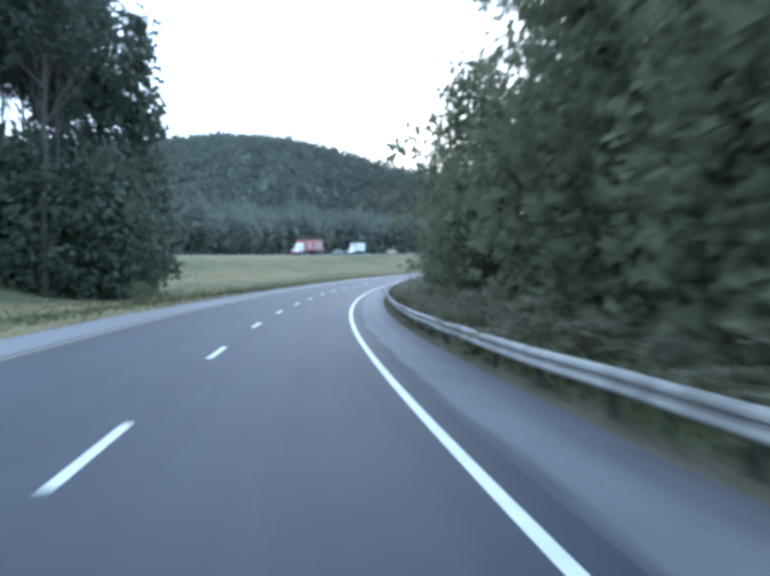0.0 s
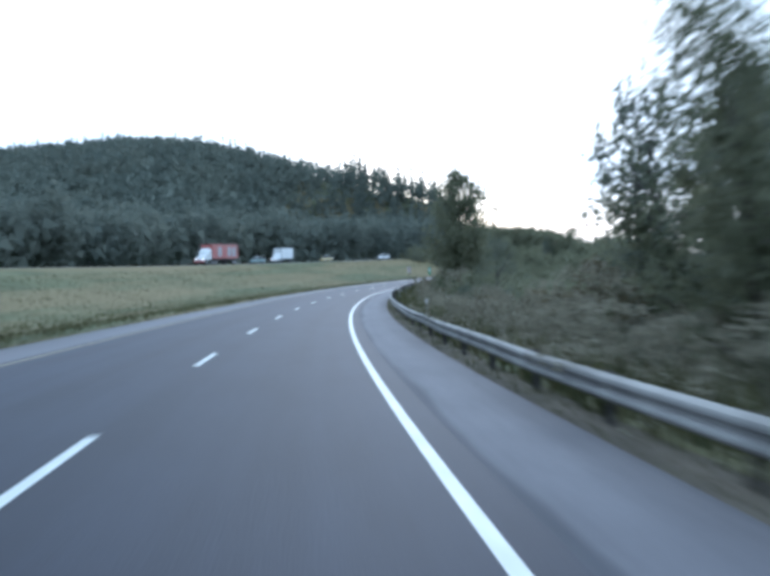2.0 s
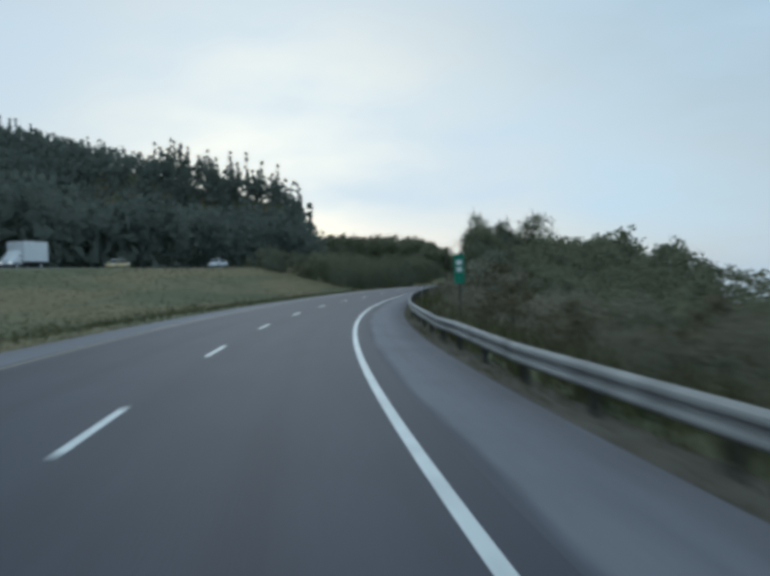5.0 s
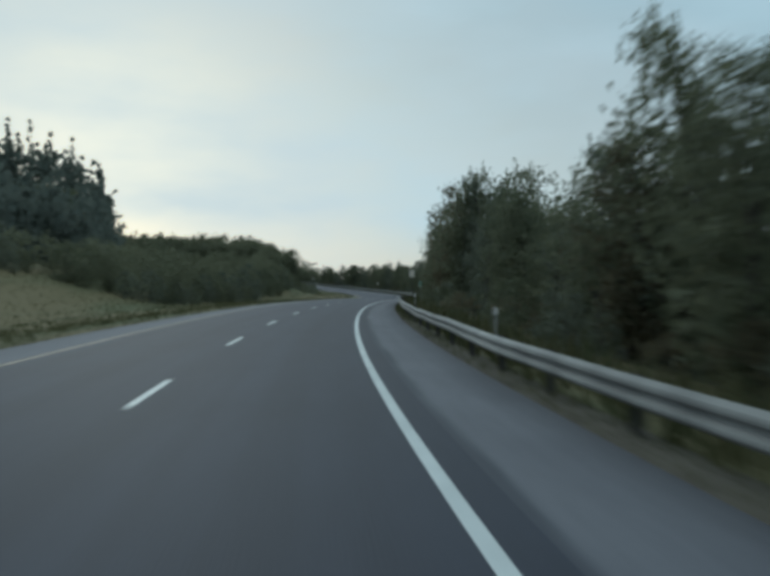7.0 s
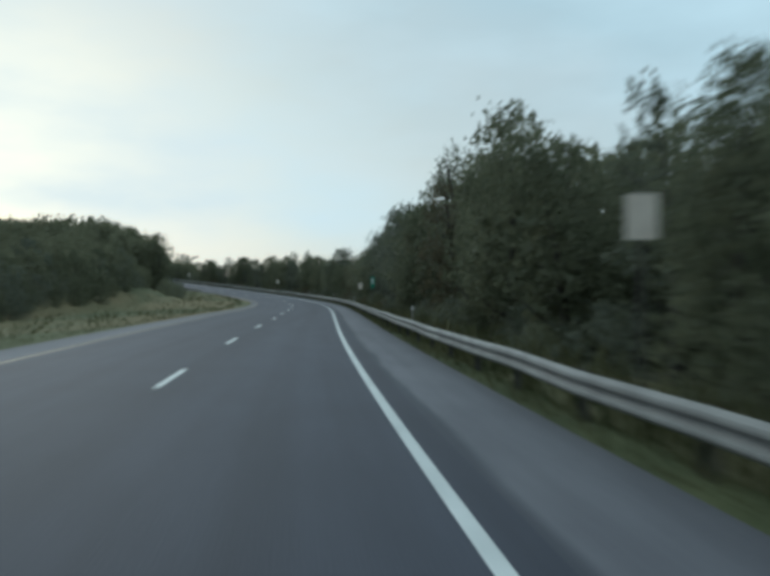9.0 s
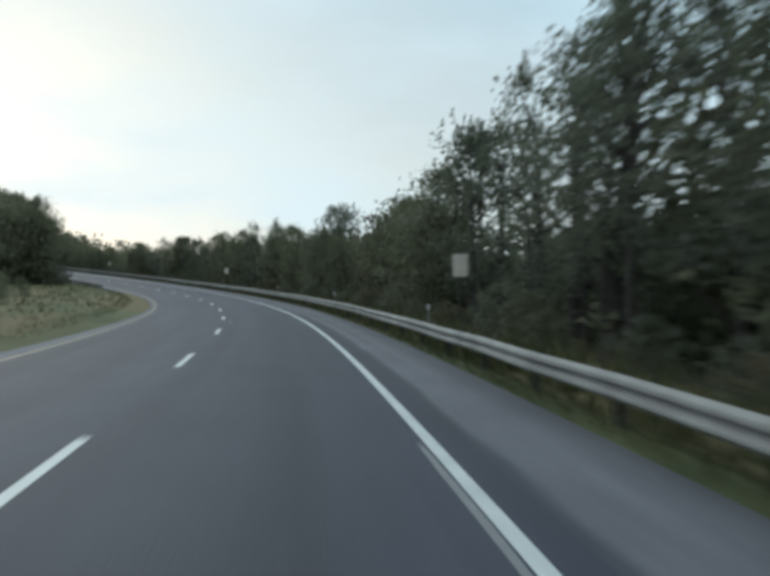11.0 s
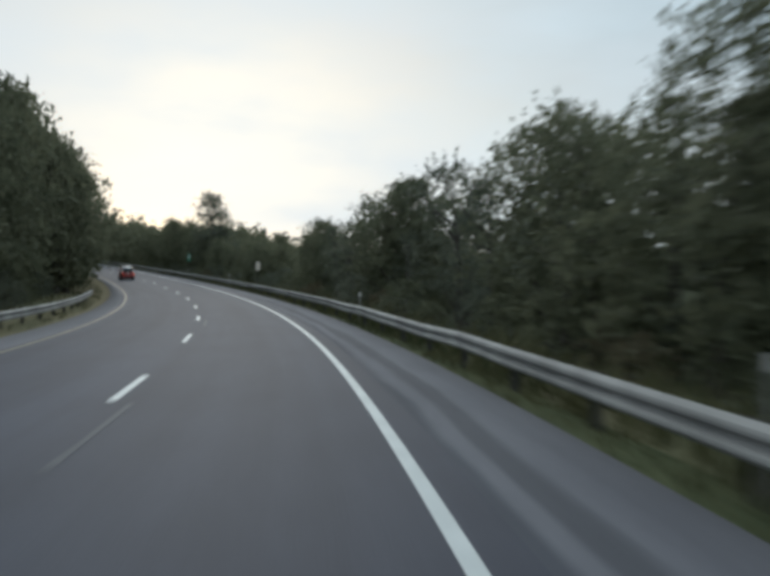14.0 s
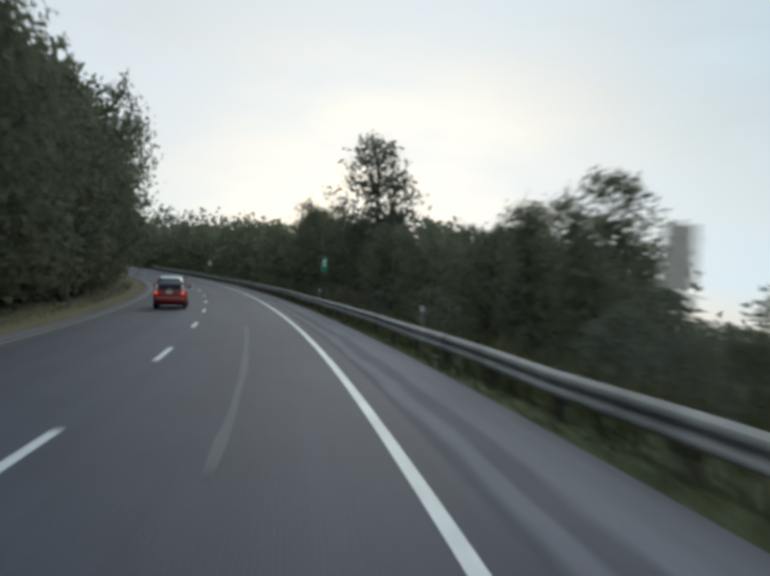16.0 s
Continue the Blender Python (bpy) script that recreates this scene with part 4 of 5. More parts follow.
# edge of the hill wood along the other carriageway
hill_edge = []
for i in range(470):
    s = float(rng.uniform(20, 371))
    hill_edge.append((s, opposite(s) - float(rng.uniform(8, 34)), float(rng.uniform(8, 13)) * (1 - 0.25 * smooth_step(350, 371, s))))
for i in range(150):
    behind.append((float(rng.uniform(84, 185)), float(rng.uniform(48, 130)), float(rng.uniform(6.5, 8.5)), 1.4))
# woods that close the view past the last bend
for i in range(420):
    s = float(rng.uniform(640, 960))
    d = float(rng.uniform(8, 32)) if i % 2 else float(rng.uniform(-90, -12))
    behind.append((s, d, float(rng.uniform(6, 10)), 1.2))
for i in range(160):
    behind.append((float(rng.uniform(500, 640)), float(rng.uniform(-60, -27)), float(rng.uniform(5, 8)), 1.2))


def build_wood(name, places, mat, label):
    """Many trees past the front row, each a crown of leaf sprays over a short trunk, as one mesh."""
    r = np.random.default_rng(31)
    stock = []
    for seed in range(6):
        q = np.random.default_rng(100 + seed)
        shape = (round_shape(0.27), poplar_shape(0.2), round_shape(0.23))[seed % 3]
        cc = crown_centres(q, shape, 60)
        c = np.stack([cc[:, 0] * 10, cc[:, 1] * 10, 0.3 + cc[:, 2] * 9.4], 1)
        stock.append((np.concatenate([leaves(q, c, q.uniform(0.4, 0.75, len(c)), 9, 0.26), shoots(q, c, 8, 0.17, 1.2)]), leaves(q, c, q.uniform(0.35, 0.62, len(c)), 5, 0.37)))
    crowns = []
    for s, d, h, wide in places:
        p, k, a = ground_at(s, d), h / 10.0, r.uniform(0, 6.28)
        far = s > 640 or d < -27 or d > 11.5
        q = stock[int(r.integers(6))][1 if far else 0]
        x = (q[:, 0] * math.cos(a) - q[:, 1] * math.sin(a)) * k * wide + p.x
        y = (q[:, 0] * math.sin(a) + q[:, 1] * math.cos(a)) * k * wide + p.y
        crowns.append(np.stack([x, y, q[:, 2] * k + p.z - 0.1], 1))
    ob = quad_mesh(name, np.concatenate(crowns), mat, per=3)
    return tagged(ob, label, "woodland", kind="stuff")


build_wood("understorey", under_pines, M["needle"], "dark growth that fills the foot of the pine stand")
build_wood("woodland", behind, M["leaf"], "dark green mixed woodland behind the roadside trees")


# ======== the wooded hill, far off ========
WOOD_EDGE = Vector((74.7, 305.9)), Vector((89.5, 364.0))


def beyond_edge(p):
    """Past the straight felled edge where the hill wood ends."""
    a, b = WOOD_EDGE
    return (b - a).x * (p.y - a.y) - (b - a).y * (p.x - a.x) < 0


def build_hill_wood():
    r = np.random.default_rng(8)
    centres, sizes, spires, near = [], [], [], []
    for i in range(30000):
        s = float(r.uniform(-100, 900))
        d = opposite(s) - 8 - 560 * float(r.uniform(0, 1)) ** 1.5
        p = ground_at(s, d)
        if hill(p.x, p.y) < 2.5 and (d < -130 or s > 370) or beyond_edge(p):
            continue
        if r.uniform() < (0.3 if p.x > 75 and p.y > 430 else 0.09 if p.x > 10 else 0.05):
            top = r.uniform(9, 14) * (1.35 if p.x > 75 else 1.0)
            for k in range(5):
                spires.append((p.x, p.y, p.z + top * (0.35 + 0.14 * k), 1.5 - 0.27 * k))
        if 300 < s < 480 and d > -125:
            near.append((p.x, p.y, p.z + 8.5 * r.uniform(0.25, 1.12)))
            continue
        centres.append((p.x, p.y, p.z + 6.0 * r.uniform(0.55, 1.12)))
        sizes.append(r.uniform(1.2, 2.1))
    for i in range(2600):
        s, d = float(r.uniform(640, 900)), float(r.uniform(-160, 120))
        if abs(d + 3) < 16:
            continue
        p = ground_at(s, d)
        near.append((p.x, p.y, p.z + 6.0 * r.uniform(0.45, 1.1)))
    for s, d, h in hill_edge:
        p = ground_at(s, d)
        for k in range(8):
            u = float(r.uniform(0.12, 0.95))
            w = h * 0.24 * math.sqrt(max(0.05, 1 - (2 * u - 0.8) ** 2 * 0.8)) * float(r.uniform(0.2, 1))
            a = float(r.uniform(0, 6.28))
            near.append((p.x + w * math.cos(a), p.y + w * math.sin(a), p.z + h * u))
    c, z = np.array(centres), np.array(sizes)
    sp = np.array(spires)
    nr = np.array(near)
    verts = np.concatenate([leaves(r, c, z, 9, 1.25, 1.2), leaves(r, nr, np.full(len(nr), 1.2), 17, 0.58, 1.5), leaves(r, sp[:, :3], sp[:, 3] * 0.45, 9, 0.7, 1.5)])
    # leaf colour carries painted aerial haze
    ob = quad_mesh("hill_wood", verts, M["hazy_leaf"], per=3)
    return tagged(ob, "mixed green and russet woodland covering a low hill, paled by haze in its colour", "woodland", kind="stuff")


build_hill_wood()


# ======== guardrail ========
def build_guardrail(name, s_from, s_to, d, label, face=-1):
    rail = tagged(new(name), label, "guardrail")
    prof = [(x, 0.3 + z) for x, z in ((0.0, 0.0), (0.014, 0.004), (0.074, 0.046), (0.083, 0.07), (0.078, 0.1), (0.006, 0.144), (0.0, 0.16), (0.006, 0.176),
                                      (0.078, 0.225), (0.083, 0.255), (0.074, 0.288), (0.014, 0.33), (0.0, 0.335))]
    prof = [(d + face * x, z) for x, z in prof] + [(d - face * 0.004 + face * x, z) for x, z in prof[::-1]]
    s, length = s_from, 3.81
    post = None
    sway = np.random.default_rng(int(s_from) + 1000)
    knocks = [float(sway.normal(0, 0.012)) for _ in range(400)]
    n = 0
    while s < s_to:
        rows = np.linspace(s - 0.03, s + length, 4)
        verts, faces, k = [], [], len(prof)
        for i, q in enumerate(rows):
            u = i / 3.0
            lift = knocks[n] * (1 - u) + knocks[n + 1] * u
            for dd, z in prof:
                verts.append(at(float(q), dd + (0.004 * face if i == 0 else 0) + lift, z + lift * 0.8))
        for i in range(3):
            for j in range(k):
                faces.append((i * k + j, i * k + (j + 1) % k, (i + 1) * k + (j + 1) % k, (i + 1) * k + j))
        mesh_object("rail_panel", verts, faces, M["steel"], rail)
        if post is None:
            bm = box(0.1, 0.012, 1.3, 0, -0.06, -0.7)
            box(0.1, 0.012, 1.3, 0, 0.06, -0.7, bm=bm)
            box(0.012, 0.12, 1.3, 0, 0, -0.7, bm=bm)
            box(0.12, 0.12, 0.3, face * 0.1, 0, 0.31, 0.01, bm=bm)
            post = part("post", bm, M["wood_post"], rail)
            ob = post
        else:
            ob = new("post", post.data)
            ob.parent = rail
        ob.matrix_basis = frame_at(s + 0.3, d - face * 0.17)
        s += length
        n += 1
    return rail


build_guardrail("guardrail", -60, 700, 2.38, "weathered galvanised W-beam guardrail on posts beside the shoulder")
build_guardrail("guardrail", 488, 535, -9.8, "short galvanised W-beam guardrail at the median edge", face=1)


# ======== signs and delineators ========
def foot_of(s, d):
    p = ground_at(s, d)
    return p, float(np.interp(s, S, heading))


def build_sign(name, s, d, middle, w, h, mat, label, bars=0, turn=0.0, posts=1):
    """A flat panel on a steel post; middle is its height over the road."""
    p, th = foot_of(s, d)
    top = at(s, d, middle).z - p.z + h / 2
    sign = tagged(new(name), label, "road sign")
    sign.matrix_basis = Matrix.Translation(p) @ Matrix.Rotation(th + radians(turn), 4, "Z")
    bm = box(0.045, 0.03, top + 0.35, 0, 0.03, -0.3, 0.006)
    part("post", bm, M["wood_post"], sign)
    panel = part("panel", box(w, 0.006, h, 0, 0.0, top - h, 0.0), mat, sign)
    for k in (0.2, 0.8):
        bolt = bmesh.new()
        bmesh.ops.create_cone(bolt, cap_ends=True, segments=8, radius1=0.012, radius2=0.01, depth=0.012,
                              matrix=Matrix.Translation((0, -0.008, top - h * k)) @ Matrix.Rotation(math.pi / 2, 4, "X"))
        part("bolt", bolt, M["steel"], sign)
    for k in range(bars):
        part("bar", box(w * 0.5, 0.004, h * 0.16, 0, -0.007, top - h * (0.36 + 0.24 * k)), M["white_body"], panel)
    return sign


for s, middle, w, h in ((61, 2.9, 0.42, 0.62), (155, 2.35, 0.34, 0.58), (310, 2.65, 0.45, 0.62), (392.5, 2.2, 0.42, 0.62), (476.5, 2.22, 0.42, 0.62), (547.6, 2.05, 0.36, 0.7), (667, 2.14, 0.42, 0.62)):
    tagged(build_sign("road_sign", s, 3.65 if s < 100 else 3.4 if s < 400 else 3.05, middle, w, h, M["sign_grey" if s < 200 else "sign_pale"], ("dull grey" if s < 200 else "pale") + " blank sign panel on a dark post behind the guardrail"), group="pale road signs")
for s, middle in ((187, 2.0), (375, 2.47), (594, 2.52)):
    tagged(build_sign("mile_marker", s, 3.4, middle, 0.34, 0.95, M["sign_green"], "narrow green upright marker sign with white bars on a post", bars=2), group="green marker signs")


def build_delineator(s, d=2.95):
    p, th = foot_of(s, d)
    ob = tagged(new("delineator"), "slim roadside post with a small white reflector", "delineator", "delineators")
    ob.matrix_basis = Matrix.Translation(p) @ Matrix.Rotation(th, 4, "Z")
    rise = at(s, d, 1.0).z - p.z
    part("post", box(0.045, 0.02, rise + 0.25, 0, 0.015, -0.2, 0.004), M["steel"], ob)
    part("reflector", box(0.1, 0.012, 0.16, 0, 0.0, rise - 0.1, 0.004), M["lens_clear"], ob, "white reflector plate")


for s in (68, 98, 128, 218, 248, 276, 335, 395, 421, 448, 478, 508, 563, 592):
    build_delineator(s)

p = ground_at(223, -69)
far_sign = tagged(new("road_sign"), "white sign panel on a post beyond the other carriageway", "road sign")
far_sign.matrix_basis = Matrix.Translation(p) @ Matrix.Rotation(radians(-10), 4, "Z")
part("post", box(0.12, 0.08, 3.6, 0, 0.08, -0.4, 0.01), M["steel"], far_sign)
part("panel", box(1.0, 0.03, 2.0, 0, 0.0, 1.2, 0.0), M["white_body"], far_sign)


# ======== vehicles ========
def loft(stations, sides=16, power=4.0):
    """A closed skin through stations (y, half width, foot z, top z, tumblehome), rounded in section."""
    bm = bmesh.new()
    rings = []
    for y, w, z0, z1, lean in stations:
        ring = []
        for k in range(sides):
            t = 2 * math.pi * (k + 0.5) / sides
            c, s_ = math.cos(t), math.sin(t)
            x = math.copysign(abs(c) ** (2 / power), c) * w
            z = math.copysign(abs(s_) ** (2 / power), s_)
            x *= 1 - lean * max(0, z)
            ring.append(bm.verts.new((x, y, (z0 + z1) / 2 + z * (z1 - z0) / 2)))
        rings.append(ring)
    for a, b in zip(rings, rings[1:]):
        for k in range(sides):
            bm.faces.new((a[k], a[(k + 1) % sides], b[(k + 1) % sides], b[k]))
    bm.faces.new(rings[0][::-1])
    bm.faces.new(rings[-1])
    bmesh.ops.recalc_face_normals(bm, faces=bm.faces[:])
    return bm


def wheel_on(parent, x, y, r, width):
    """A wheel: tyre with a rim inside it."""
    side = 1 if x > 0 else -1
    bm = bmesh.new()
    prof = [(0.62, 0.5), (0.93, 0.5), (1.0, 0.38), (1.0, -0.38), (0.93, -0.5), (0.62, -0.5)]
    n = 24
    rings = [[bm.verts.new((x + w * width, y + math.cos(2 * math.pi * k / n) * r * q, r + math.sin(2 * math.pi * k / n) * r * q)) for q, w in prof] for k in range(n)]
    for k in range(n):
        for j in range(len(prof)):
            bm.faces.new((rings[k][j], rings[k][(j + 1) % len(prof)], rings[(k + 1) % n][(j + 1) % len(prof)], rings[(k + 1) % n][j]))
    bmesh.ops.recalc_face_normals(bm, faces=bm.faces[:])
    me = bpy.data.meshes.new("wheel")
    bm.to_mesh(me)
    bm.free()
    me.materials.append(M["rubber"])
    tyre = new("wheel", me)
    tyre.parent = parent
    rim = bmesh.new()
    bmesh.ops.create_cone(rim, cap_ends=True, segments=20, radius1=r * 0.63, radius2=r * 0.55, depth=width * 0.5,
                          matrix=Matrix.Translation((x + side * width * 0.2, y, r)) @ Matrix.Rotation(side * math.pi / 2, 4, "Y"))
    for k in range(5):
        a = 2 * math.pi * k / 5
        bmesh.ops.create_cube(rim, size=1, matrix=Matrix.Translation((x + side * width * 0.44, y, r)) @ Matrix.Rotation(a, 4, "X")
                              @ Matrix.Translation((0, 0, r * 0.3)) @ Matrix.Diagonal((width * 0.1, r * 0.14, r * 0.5, 1)))
    part("rim", rim, M["alloy"], tyre)
    return tyre


def place_on(ob, s, d, turn=0.0, h=0.0):
    tilt = Matrix.Rotation(float(np.interp(s, S, grade)), 4, "X") @ Matrix.Rotation(-math.atan(float(np.interp(s, S, bank))), 4, "Y")
    ob.matrix_basis = frame_at(s, d, h) @ tilt @ Matrix.Rotation(radians(turn), 4, "Z")


def build_hatchback(name, paint, label, lit=True):
    """A five-door hatchback with a sloping tail, 4.45 m long, its nose to +y."""
    car = tagged(new(name), label, "car")
    part("body", loft([(-2.2, 0.62, 0.42, 0.78, 0.02), (-2.16, 0.78, 0.3, 0.98, 0.05), (-2.0, 0.85, 0.24, 1.04, 0.08), (-1.3, 0.86, 0.22, 1.0, 0.08), (0.2, 0.86, 0.2, 0.96, 0.08),
                       (1.2, 0.86, 0.2, 0.92, 0.08), (1.8, 0.83, 0.22, 0.82, 0.1), (2.12, 0.72, 0.26, 0.7, 0.1), (2.24, 0.5, 0.34, 0.58, 0.1)], 20), paint, car, smooth=True)
    part("greenhouse", loft([(-1.98, 0.66, 0.92, 1.06, 0.02), (-1.72, 0.72, 0.9, 1.24, 0.13), (-1.2, 0.74, 0.88, 1.42, 0.2), (-0.4, 0.76, 0.88, 1.475, 0.22), (0.2, 0.76, 0.86, 1.46, 0.22),
                             (0.7, 0.75, 0.86, 1.3, 0.2), (1.25, 0.72, 0.84, 0.98, 0.05)], 20), M["glass_dark"], car, "dark tinted windows", smooth=True)
    part("roof", loft([(-1.42, 0.54, 1.385, 1.40, 0.0), (-1.1, 0.57, 1.42, 1.458, 0.02), (-0.4, 0.585, 1.455, 1.5, 0.02), (0.2, 0.57, 1.44, 1.482, 0.02), (0.42, 0.54, 1.39, 1.42, 0.0)], 16), M["white_body"], car, "pale roof in white paint", smooth=True)
    for side in (-1, 1):
        for k, (y0, y1) in enumerate(((-1.75, -1.15), (0.25, 1.15))):
            z0, z1 = ((1.08, 1.44) if k == 0 else (1.46, 0.96))
            v, f = tube([(side * 0.7, y0, z0), (side * 0.635, (y0 + y1) / 2, (z0 + z1) / 2 + 0.03), (side * (0.6 if k == 0 else 0.71), y1, z1)], [0.03, 0.03, 0.03], 6)
            mesh_object("pillar", v, f, paint, car, smooth=True)
        v, f = tube([(side * 0.645, -0.35, 1.44), (side * 0.765, -0.35, 0.97)], [0.035, 0.035], 6)
        mesh_object("pillar", v, f, M["trim_black"], car)
        part("mirror", loft([(0.62, 0.06, 0.98, 1.1, 0), (0.7, 0.1, 0.95, 1.13, 0), (0.8, 0.05, 0.98, 1.1, 0)], 10), paint, car, smooth=True).location.x = side * 0.93
        part("tail_light", loft([(-2.17, 0.06, 0.78, 1.06, 0), (-2.1, 0.09, 0.76, 1.1, 0), (-1.98, 0.07, 0.8, 1.12, 0)], 10), M["lens_clear"], car, "clear upper tail lamp", smooth=True).location.x = side * 0.68
        part("brake_light", loft([(-2.2, 0.07, 0.68, 0.8, 0), (-2.14, 0.1, 0.66, 0.82, 0), (-2.02, 0.08, 0.68, 0.82, 0)], 10), M["tail_lit"] if lit else M["truck_red"], car, "lit red brake lamp", smooth=True).location.x = side * 0.68
        part("headlight", loft([(1.9, 0.12, 0.6, 0.76, 0), (2.08, 0.12, 0.56, 0.72, 0), (2.14, 0.06, 0.6, 0.68, 0)], 10), M["lens_clear"], car, smooth=True).location.x = side * 0.58
        for y in (-1.33, 1.37):
            wheel_on(car, side * 0.76, y, 0.31, 0.19)
    part("spoiler", box(1.26, 0.1, 0.035, 0, -2.02, 1.08, 0.012), M["trim_black"], car, "black tail spoiler across the glass")
    part("rear_panel", box(1.1, 0.03, 0.16, 0, -2.165, 0.88, 0.01), M["trim_black"], car)
    part("number_plate", box(0.31, 0.015, 0.155, 0, -2.205, 0.7, 0.004), M["lens_clear"], car, "pale number plate without writing")
    part("badge", box(0.11, 0.014, 0.06, 0, -2.19, 0.9, 0.004), M["alloy"], car)
    part("bumper", loft([(-2.28, 0.66, 0.32, 0.5, 0), (-2.22, 0.8, 0.28, 0.6, 0), (-2.05, 0.85, 0.26, 0.6, 0)], 16), paint, car, smooth=True)
    part("underbody", box(1.5, 3.9, 0.1, 0, 0, 0.17), M["trim_black"], car)
    part("aerial", box(0.012, 0.012, 0.16, 0, -1.2, 1.44), M["trim_black"], car)
    return car


lead_car = build_hatchback("hatchback_car", M["red_paint"], "red five-door hatchback with lit brake lamps on the asphalt")
place_on(lead_car, 586, -5.2, 0, 0.012)
lead_car.matrix_basis = lead_car.matrix_basis @ Matrix.Diagonal((0.92, 1.0, 1.05, 1.0))


def build_box_truck():
    truck = tagged(new("box_truck"), "white box truck with a rounded cab on the other carriageway", "truck")
    part("box", box(2.4, 4.8, 2.45, 0, -1.2, 0.95, 0.05), M["white_body"], truck)
    part("top_edge", box(2.44, 4.84, 0.1, 0, -1.2, 3.4, 0.02), M["trim_black"], truck, "dark roof edge")
    part("cab", loft([(1.25, 0.98, 0.5, 2.3, 0.1), (1.8, 1.0, 0.45, 2.25, 0.12), (2.2, 1.0, 0.45, 1.75, 0.1), (2.9, 0.95, 0.45, 1.25, 0.06), (3.25, 0.85, 0.5, 1.05, 0.05)], 16, 5), M["white_body"], truck, smooth=True)
    part("windscreen", box(1.5, 0.05, 0.6, 0, 0, 0, 0.02), M["glass_dark"], truck).matrix_basis = pose(0, 2.27, 1.42, 35, 0, 0)
    part("chassis", box(0.9, 6.4, 0.25, 0, 0, 0.55, 0.02), M["trim_black"], truck)
    for side in (-1, 1):
        part("headlight", box(0.28, 0.06, 0.18, side * 0.62, 3.24, 0.72, 0.02), M["head_lit"], truck)
        part("mirror", box(0.06, 0.1, 0.32, side * 1.22, 1.95, 1.5, 0.02), M["trim_black"], truck)
        for y in (-2.3, 2.45):
            wheel_on(truck, side * 0.92, y, 0.42, 0.26)
    return truck


def build_semi():
    truck = tagged(new("semi_truck"), "red and white articulated lorry on the other carriageway", "truck")
    part("trailer", box(2.55, 10.6, 2.75, 0, -3.6, 1.2, 0.04), M["truck_red"], truck, "red trailer with grey panels")
    for k, y in enumerate((-7.2, -5.2, -1.2)):
        for side in (-1, 1):
            part("panel", box(0.012, 1.5, 1.9, side * 1.284, y, 1.6), M["grey_panel"], truck, "grey panel on the trailer side")
    part("hood", loft([(2.9, 0.95, 0.7, 2.0, 0.1), (3.8, 0.92, 0.7, 1.85, 0.1), (4.7, 0.8, 0.7, 1.6, 0.1)], 16, 5), M["white_body"], truck, smooth=True)
    part("cab", loft([(1.75, 1.15, 0.8, 3.1, 0.08), (2.3, 1.18, 0.8, 3.2, 0.1), (2.9, 1.15, 0.8, 2.6, 0.1), (3.1, 1.05, 0.9, 2.1, 0.05)], 16, 6), M["white_body"], truck, smooth=True)
    part("windscreen", box(1.8, 0.05, 0.62, 0, 0, 0, 0.02), M["glass_dark"], truck).matrix_basis = pose(0, 3.02, 2.05, 22, 0, 0)
    part("bumper", box(2.2, 0.25, 0.4, 0, 4.75, 0.5, 0.05), M["truck_red"], truck)
    part("chassis", box(0.9, 13.0, 0.3, 0, -2.0, 0.75, 0.02), M["trim_black"], truck)
    for side in (-1, 1):
        part("headlight", box(0.26, 0.06, 0.2, side * 0.75, 4.74, 1.05, 0.02), M["head_lit"], truck)
        part("mirror", box(0.06, 0.12, 0.5, side * 1.36, 2.9, 1.8, 0.02), M["trim_black"], truck)
        for y in (-8.0, -6.8, 0.2, 1.4, 3.9):
            wheel_on(truck, side * 1.05, y, 0.5, 0.3)
    return truck


def place_opposite(ob, s, off):
    p, q = ground_at(s, opposite(s)), ground_at(s, opposite(s) + off)
    a, b = ground_at(s - 6, opposite(s - 6) + off), ground_at(s + 6, opposite(s + 6) + off)
    way = a - b
    ob.matrix_basis = Matrix.Translation((q.x, q.y, p.z + 0.07)) @ Matrix.Rotation(math.atan2(-way.x, way.y), 4, "Z") @ Matrix.Rotation(math.atan2(way.z, way.xy.length), 4, "X")


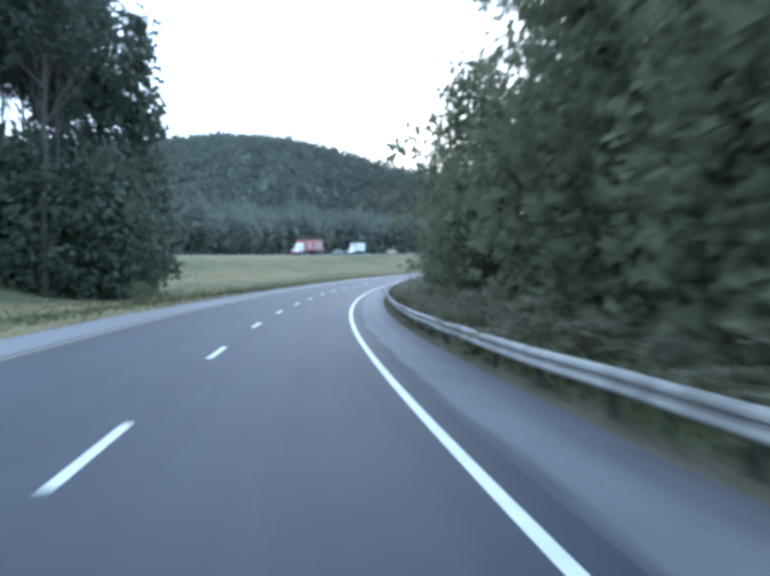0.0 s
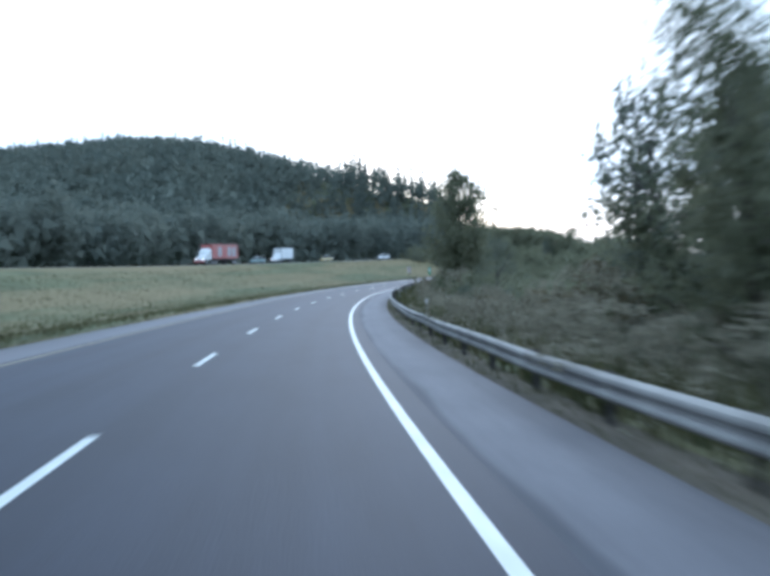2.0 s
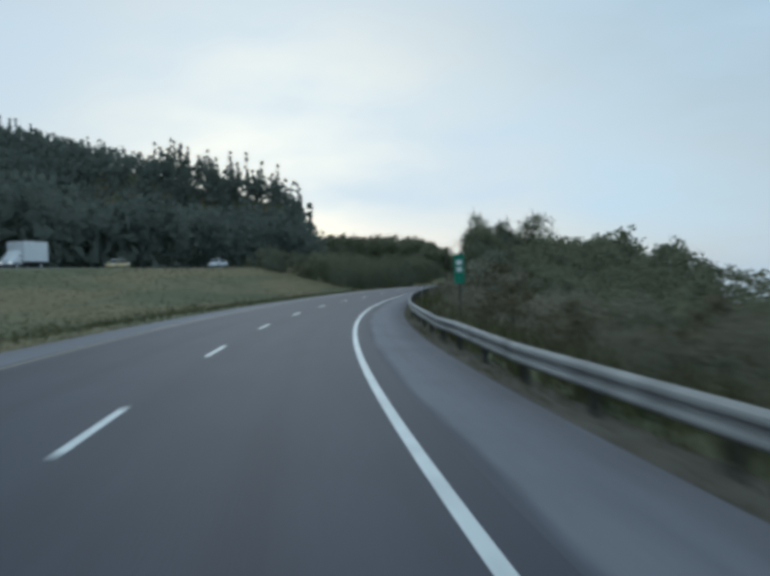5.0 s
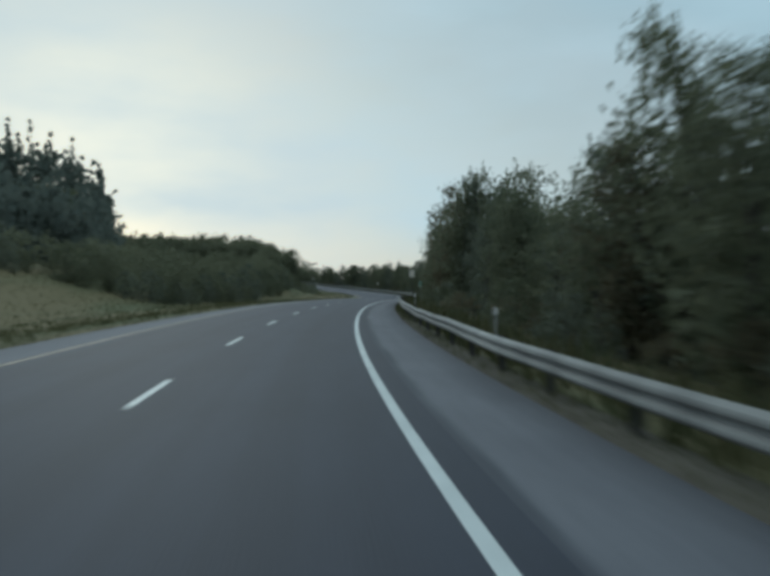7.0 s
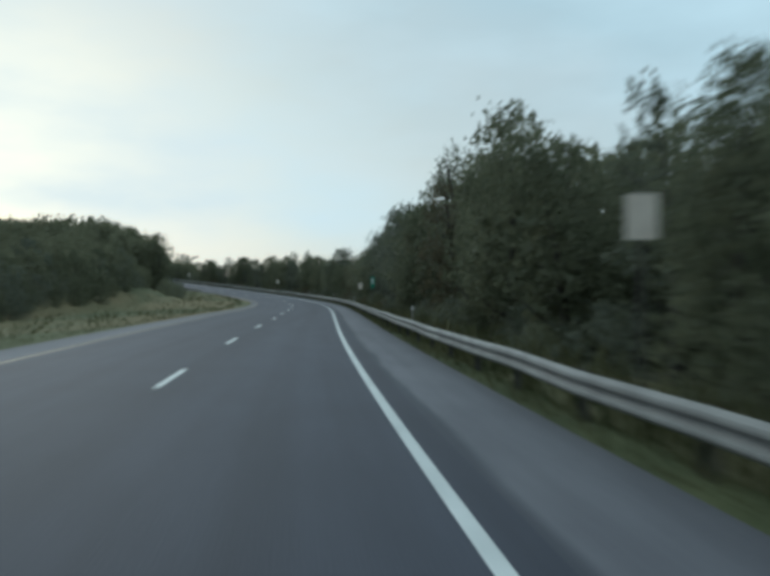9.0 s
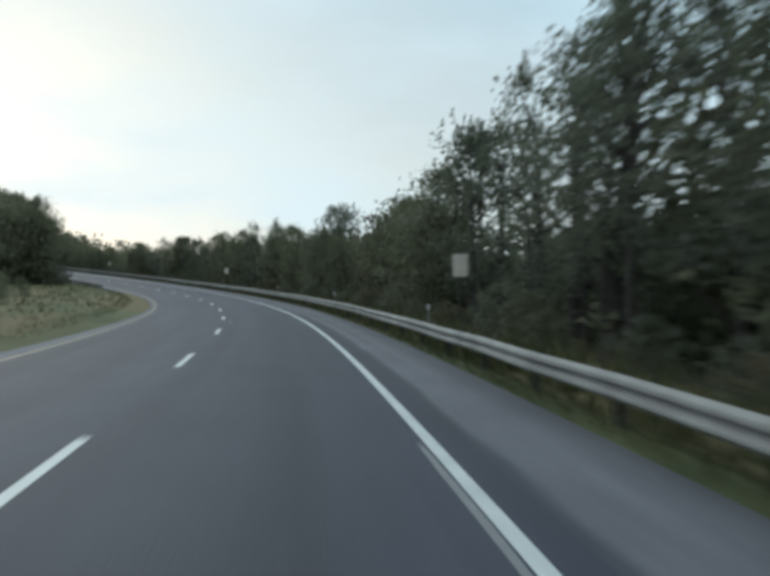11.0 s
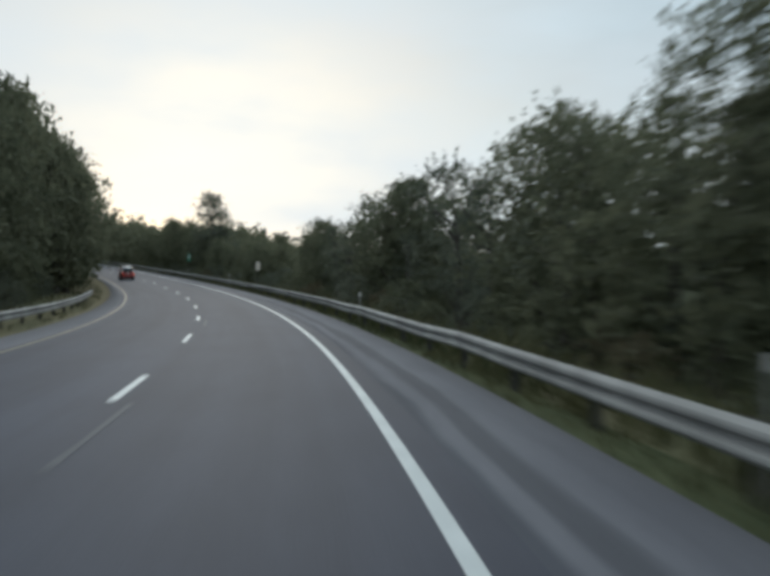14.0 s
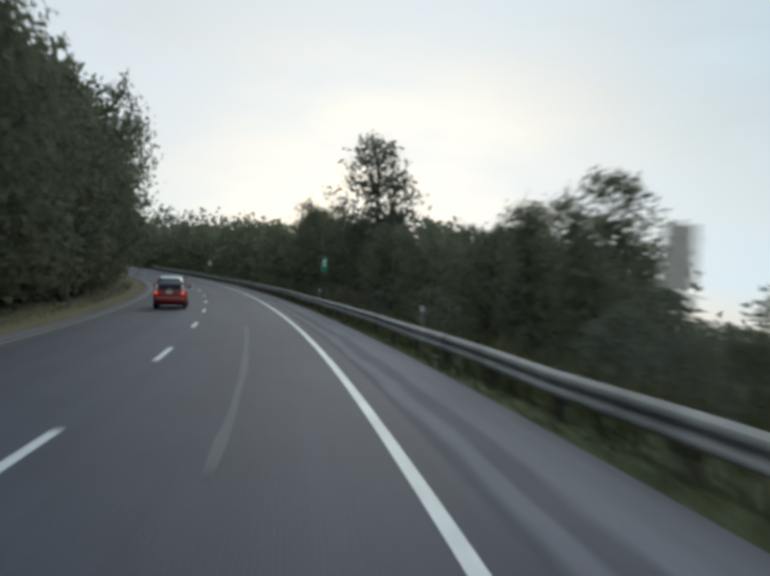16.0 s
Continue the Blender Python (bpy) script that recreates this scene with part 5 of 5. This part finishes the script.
place_opposite(build_semi(), 230, 1.8)
place_opposite(build_box_truck(), 262, -1.8)
green_car = build_hatchback("hatchback_car", M["teal_body"], "grey-green hatchback car on the other carriageway", False)
place_opposite(green_car, 247, 1.8)
pale_car = build_hatchback("hatchback_car", M["tan_body"], "pale yellow hatchback car on the other carriageway", False)
place_opposite(pale_car, 282, -1.8)
white_car = build_hatchback("hatchback_car", M["white_body"], "white hatchback car on the other carriageway", False)
place_opposite(white_car, 305, 1.8)


# ======== grass and weeds along the edges ========
# dry brush on the bank between the rail and the first wood, and a spindly tree over the scrub
for s in np.arange(6, 110, 4.2):
    plant("weeds", float(s), float(rng.uniform(4.0, 5.2)), float(rng.uniform(1.0, 1.8)), "roadside shrubs", 2.0)
plant("poplar", 153, 7.0, 4.0 - lie(153, 7.0), "single trees", 0.9)


def build_grass():
    r = np.random.default_rng(77)
    rows = []
    for n, (d0, d1), (h0, h1) in ((34000, (2.08, 2.9), (0.06, 0.2)), (30000, (2.7, 4.8), (0.25, 0.85)), (12000, (-10.2, -9.22), (0.05, 0.16)), (16000, (-22, -10.0), (0.08, 0.28)), (36000, (-37, -10.5), (0.1, 0.24))):
        s = r.uniform(-10, 640, n) if n < 36000 else r.uniform(20, 330, n)
        d = r.uniform(d0, d1, n)
        h = r.uniform(h0, h1, n) * (r.uniform(0.5, 1.2, n) if n == 36000 else 0.6 + 0.6 * np.abs(np.sin(s * 0.23 + d))) * (np.where(s < 270, 0.5, 1.0) if n == 34000 else 1.0)
        rows.append(np.stack([s, d, h], 1))
    tufts = np.concatenate(rows)
    verts = []
    for s, d, h in tufts:
        p = ground_at(float(s), float(d))
        a = r.uniform(0, 6.28)
        lean = r.normal(0, 0.3, 2) * h
        w = 0.012 + 0.05 * h if d > -10.5 else 0.02 + 0.16 * h
        verts.append((p.x - math.cos(a) * w, p.y - math.sin(a) * w, p.z - 0.02))
        verts.append((p.x + math.cos(a) * w, p.y + math.sin(a) * w, p.z - 0.02))
        verts.append((p.x + lean[0], p.y + lean[1], p.z + h))
    ob = quad_mesh("grass", np.array(verts), M["blade"], per=3)
    tagged(ob, "green and straw-coloured grass and weeds along the road edges", "grass", kind="stuff")


build_grass()
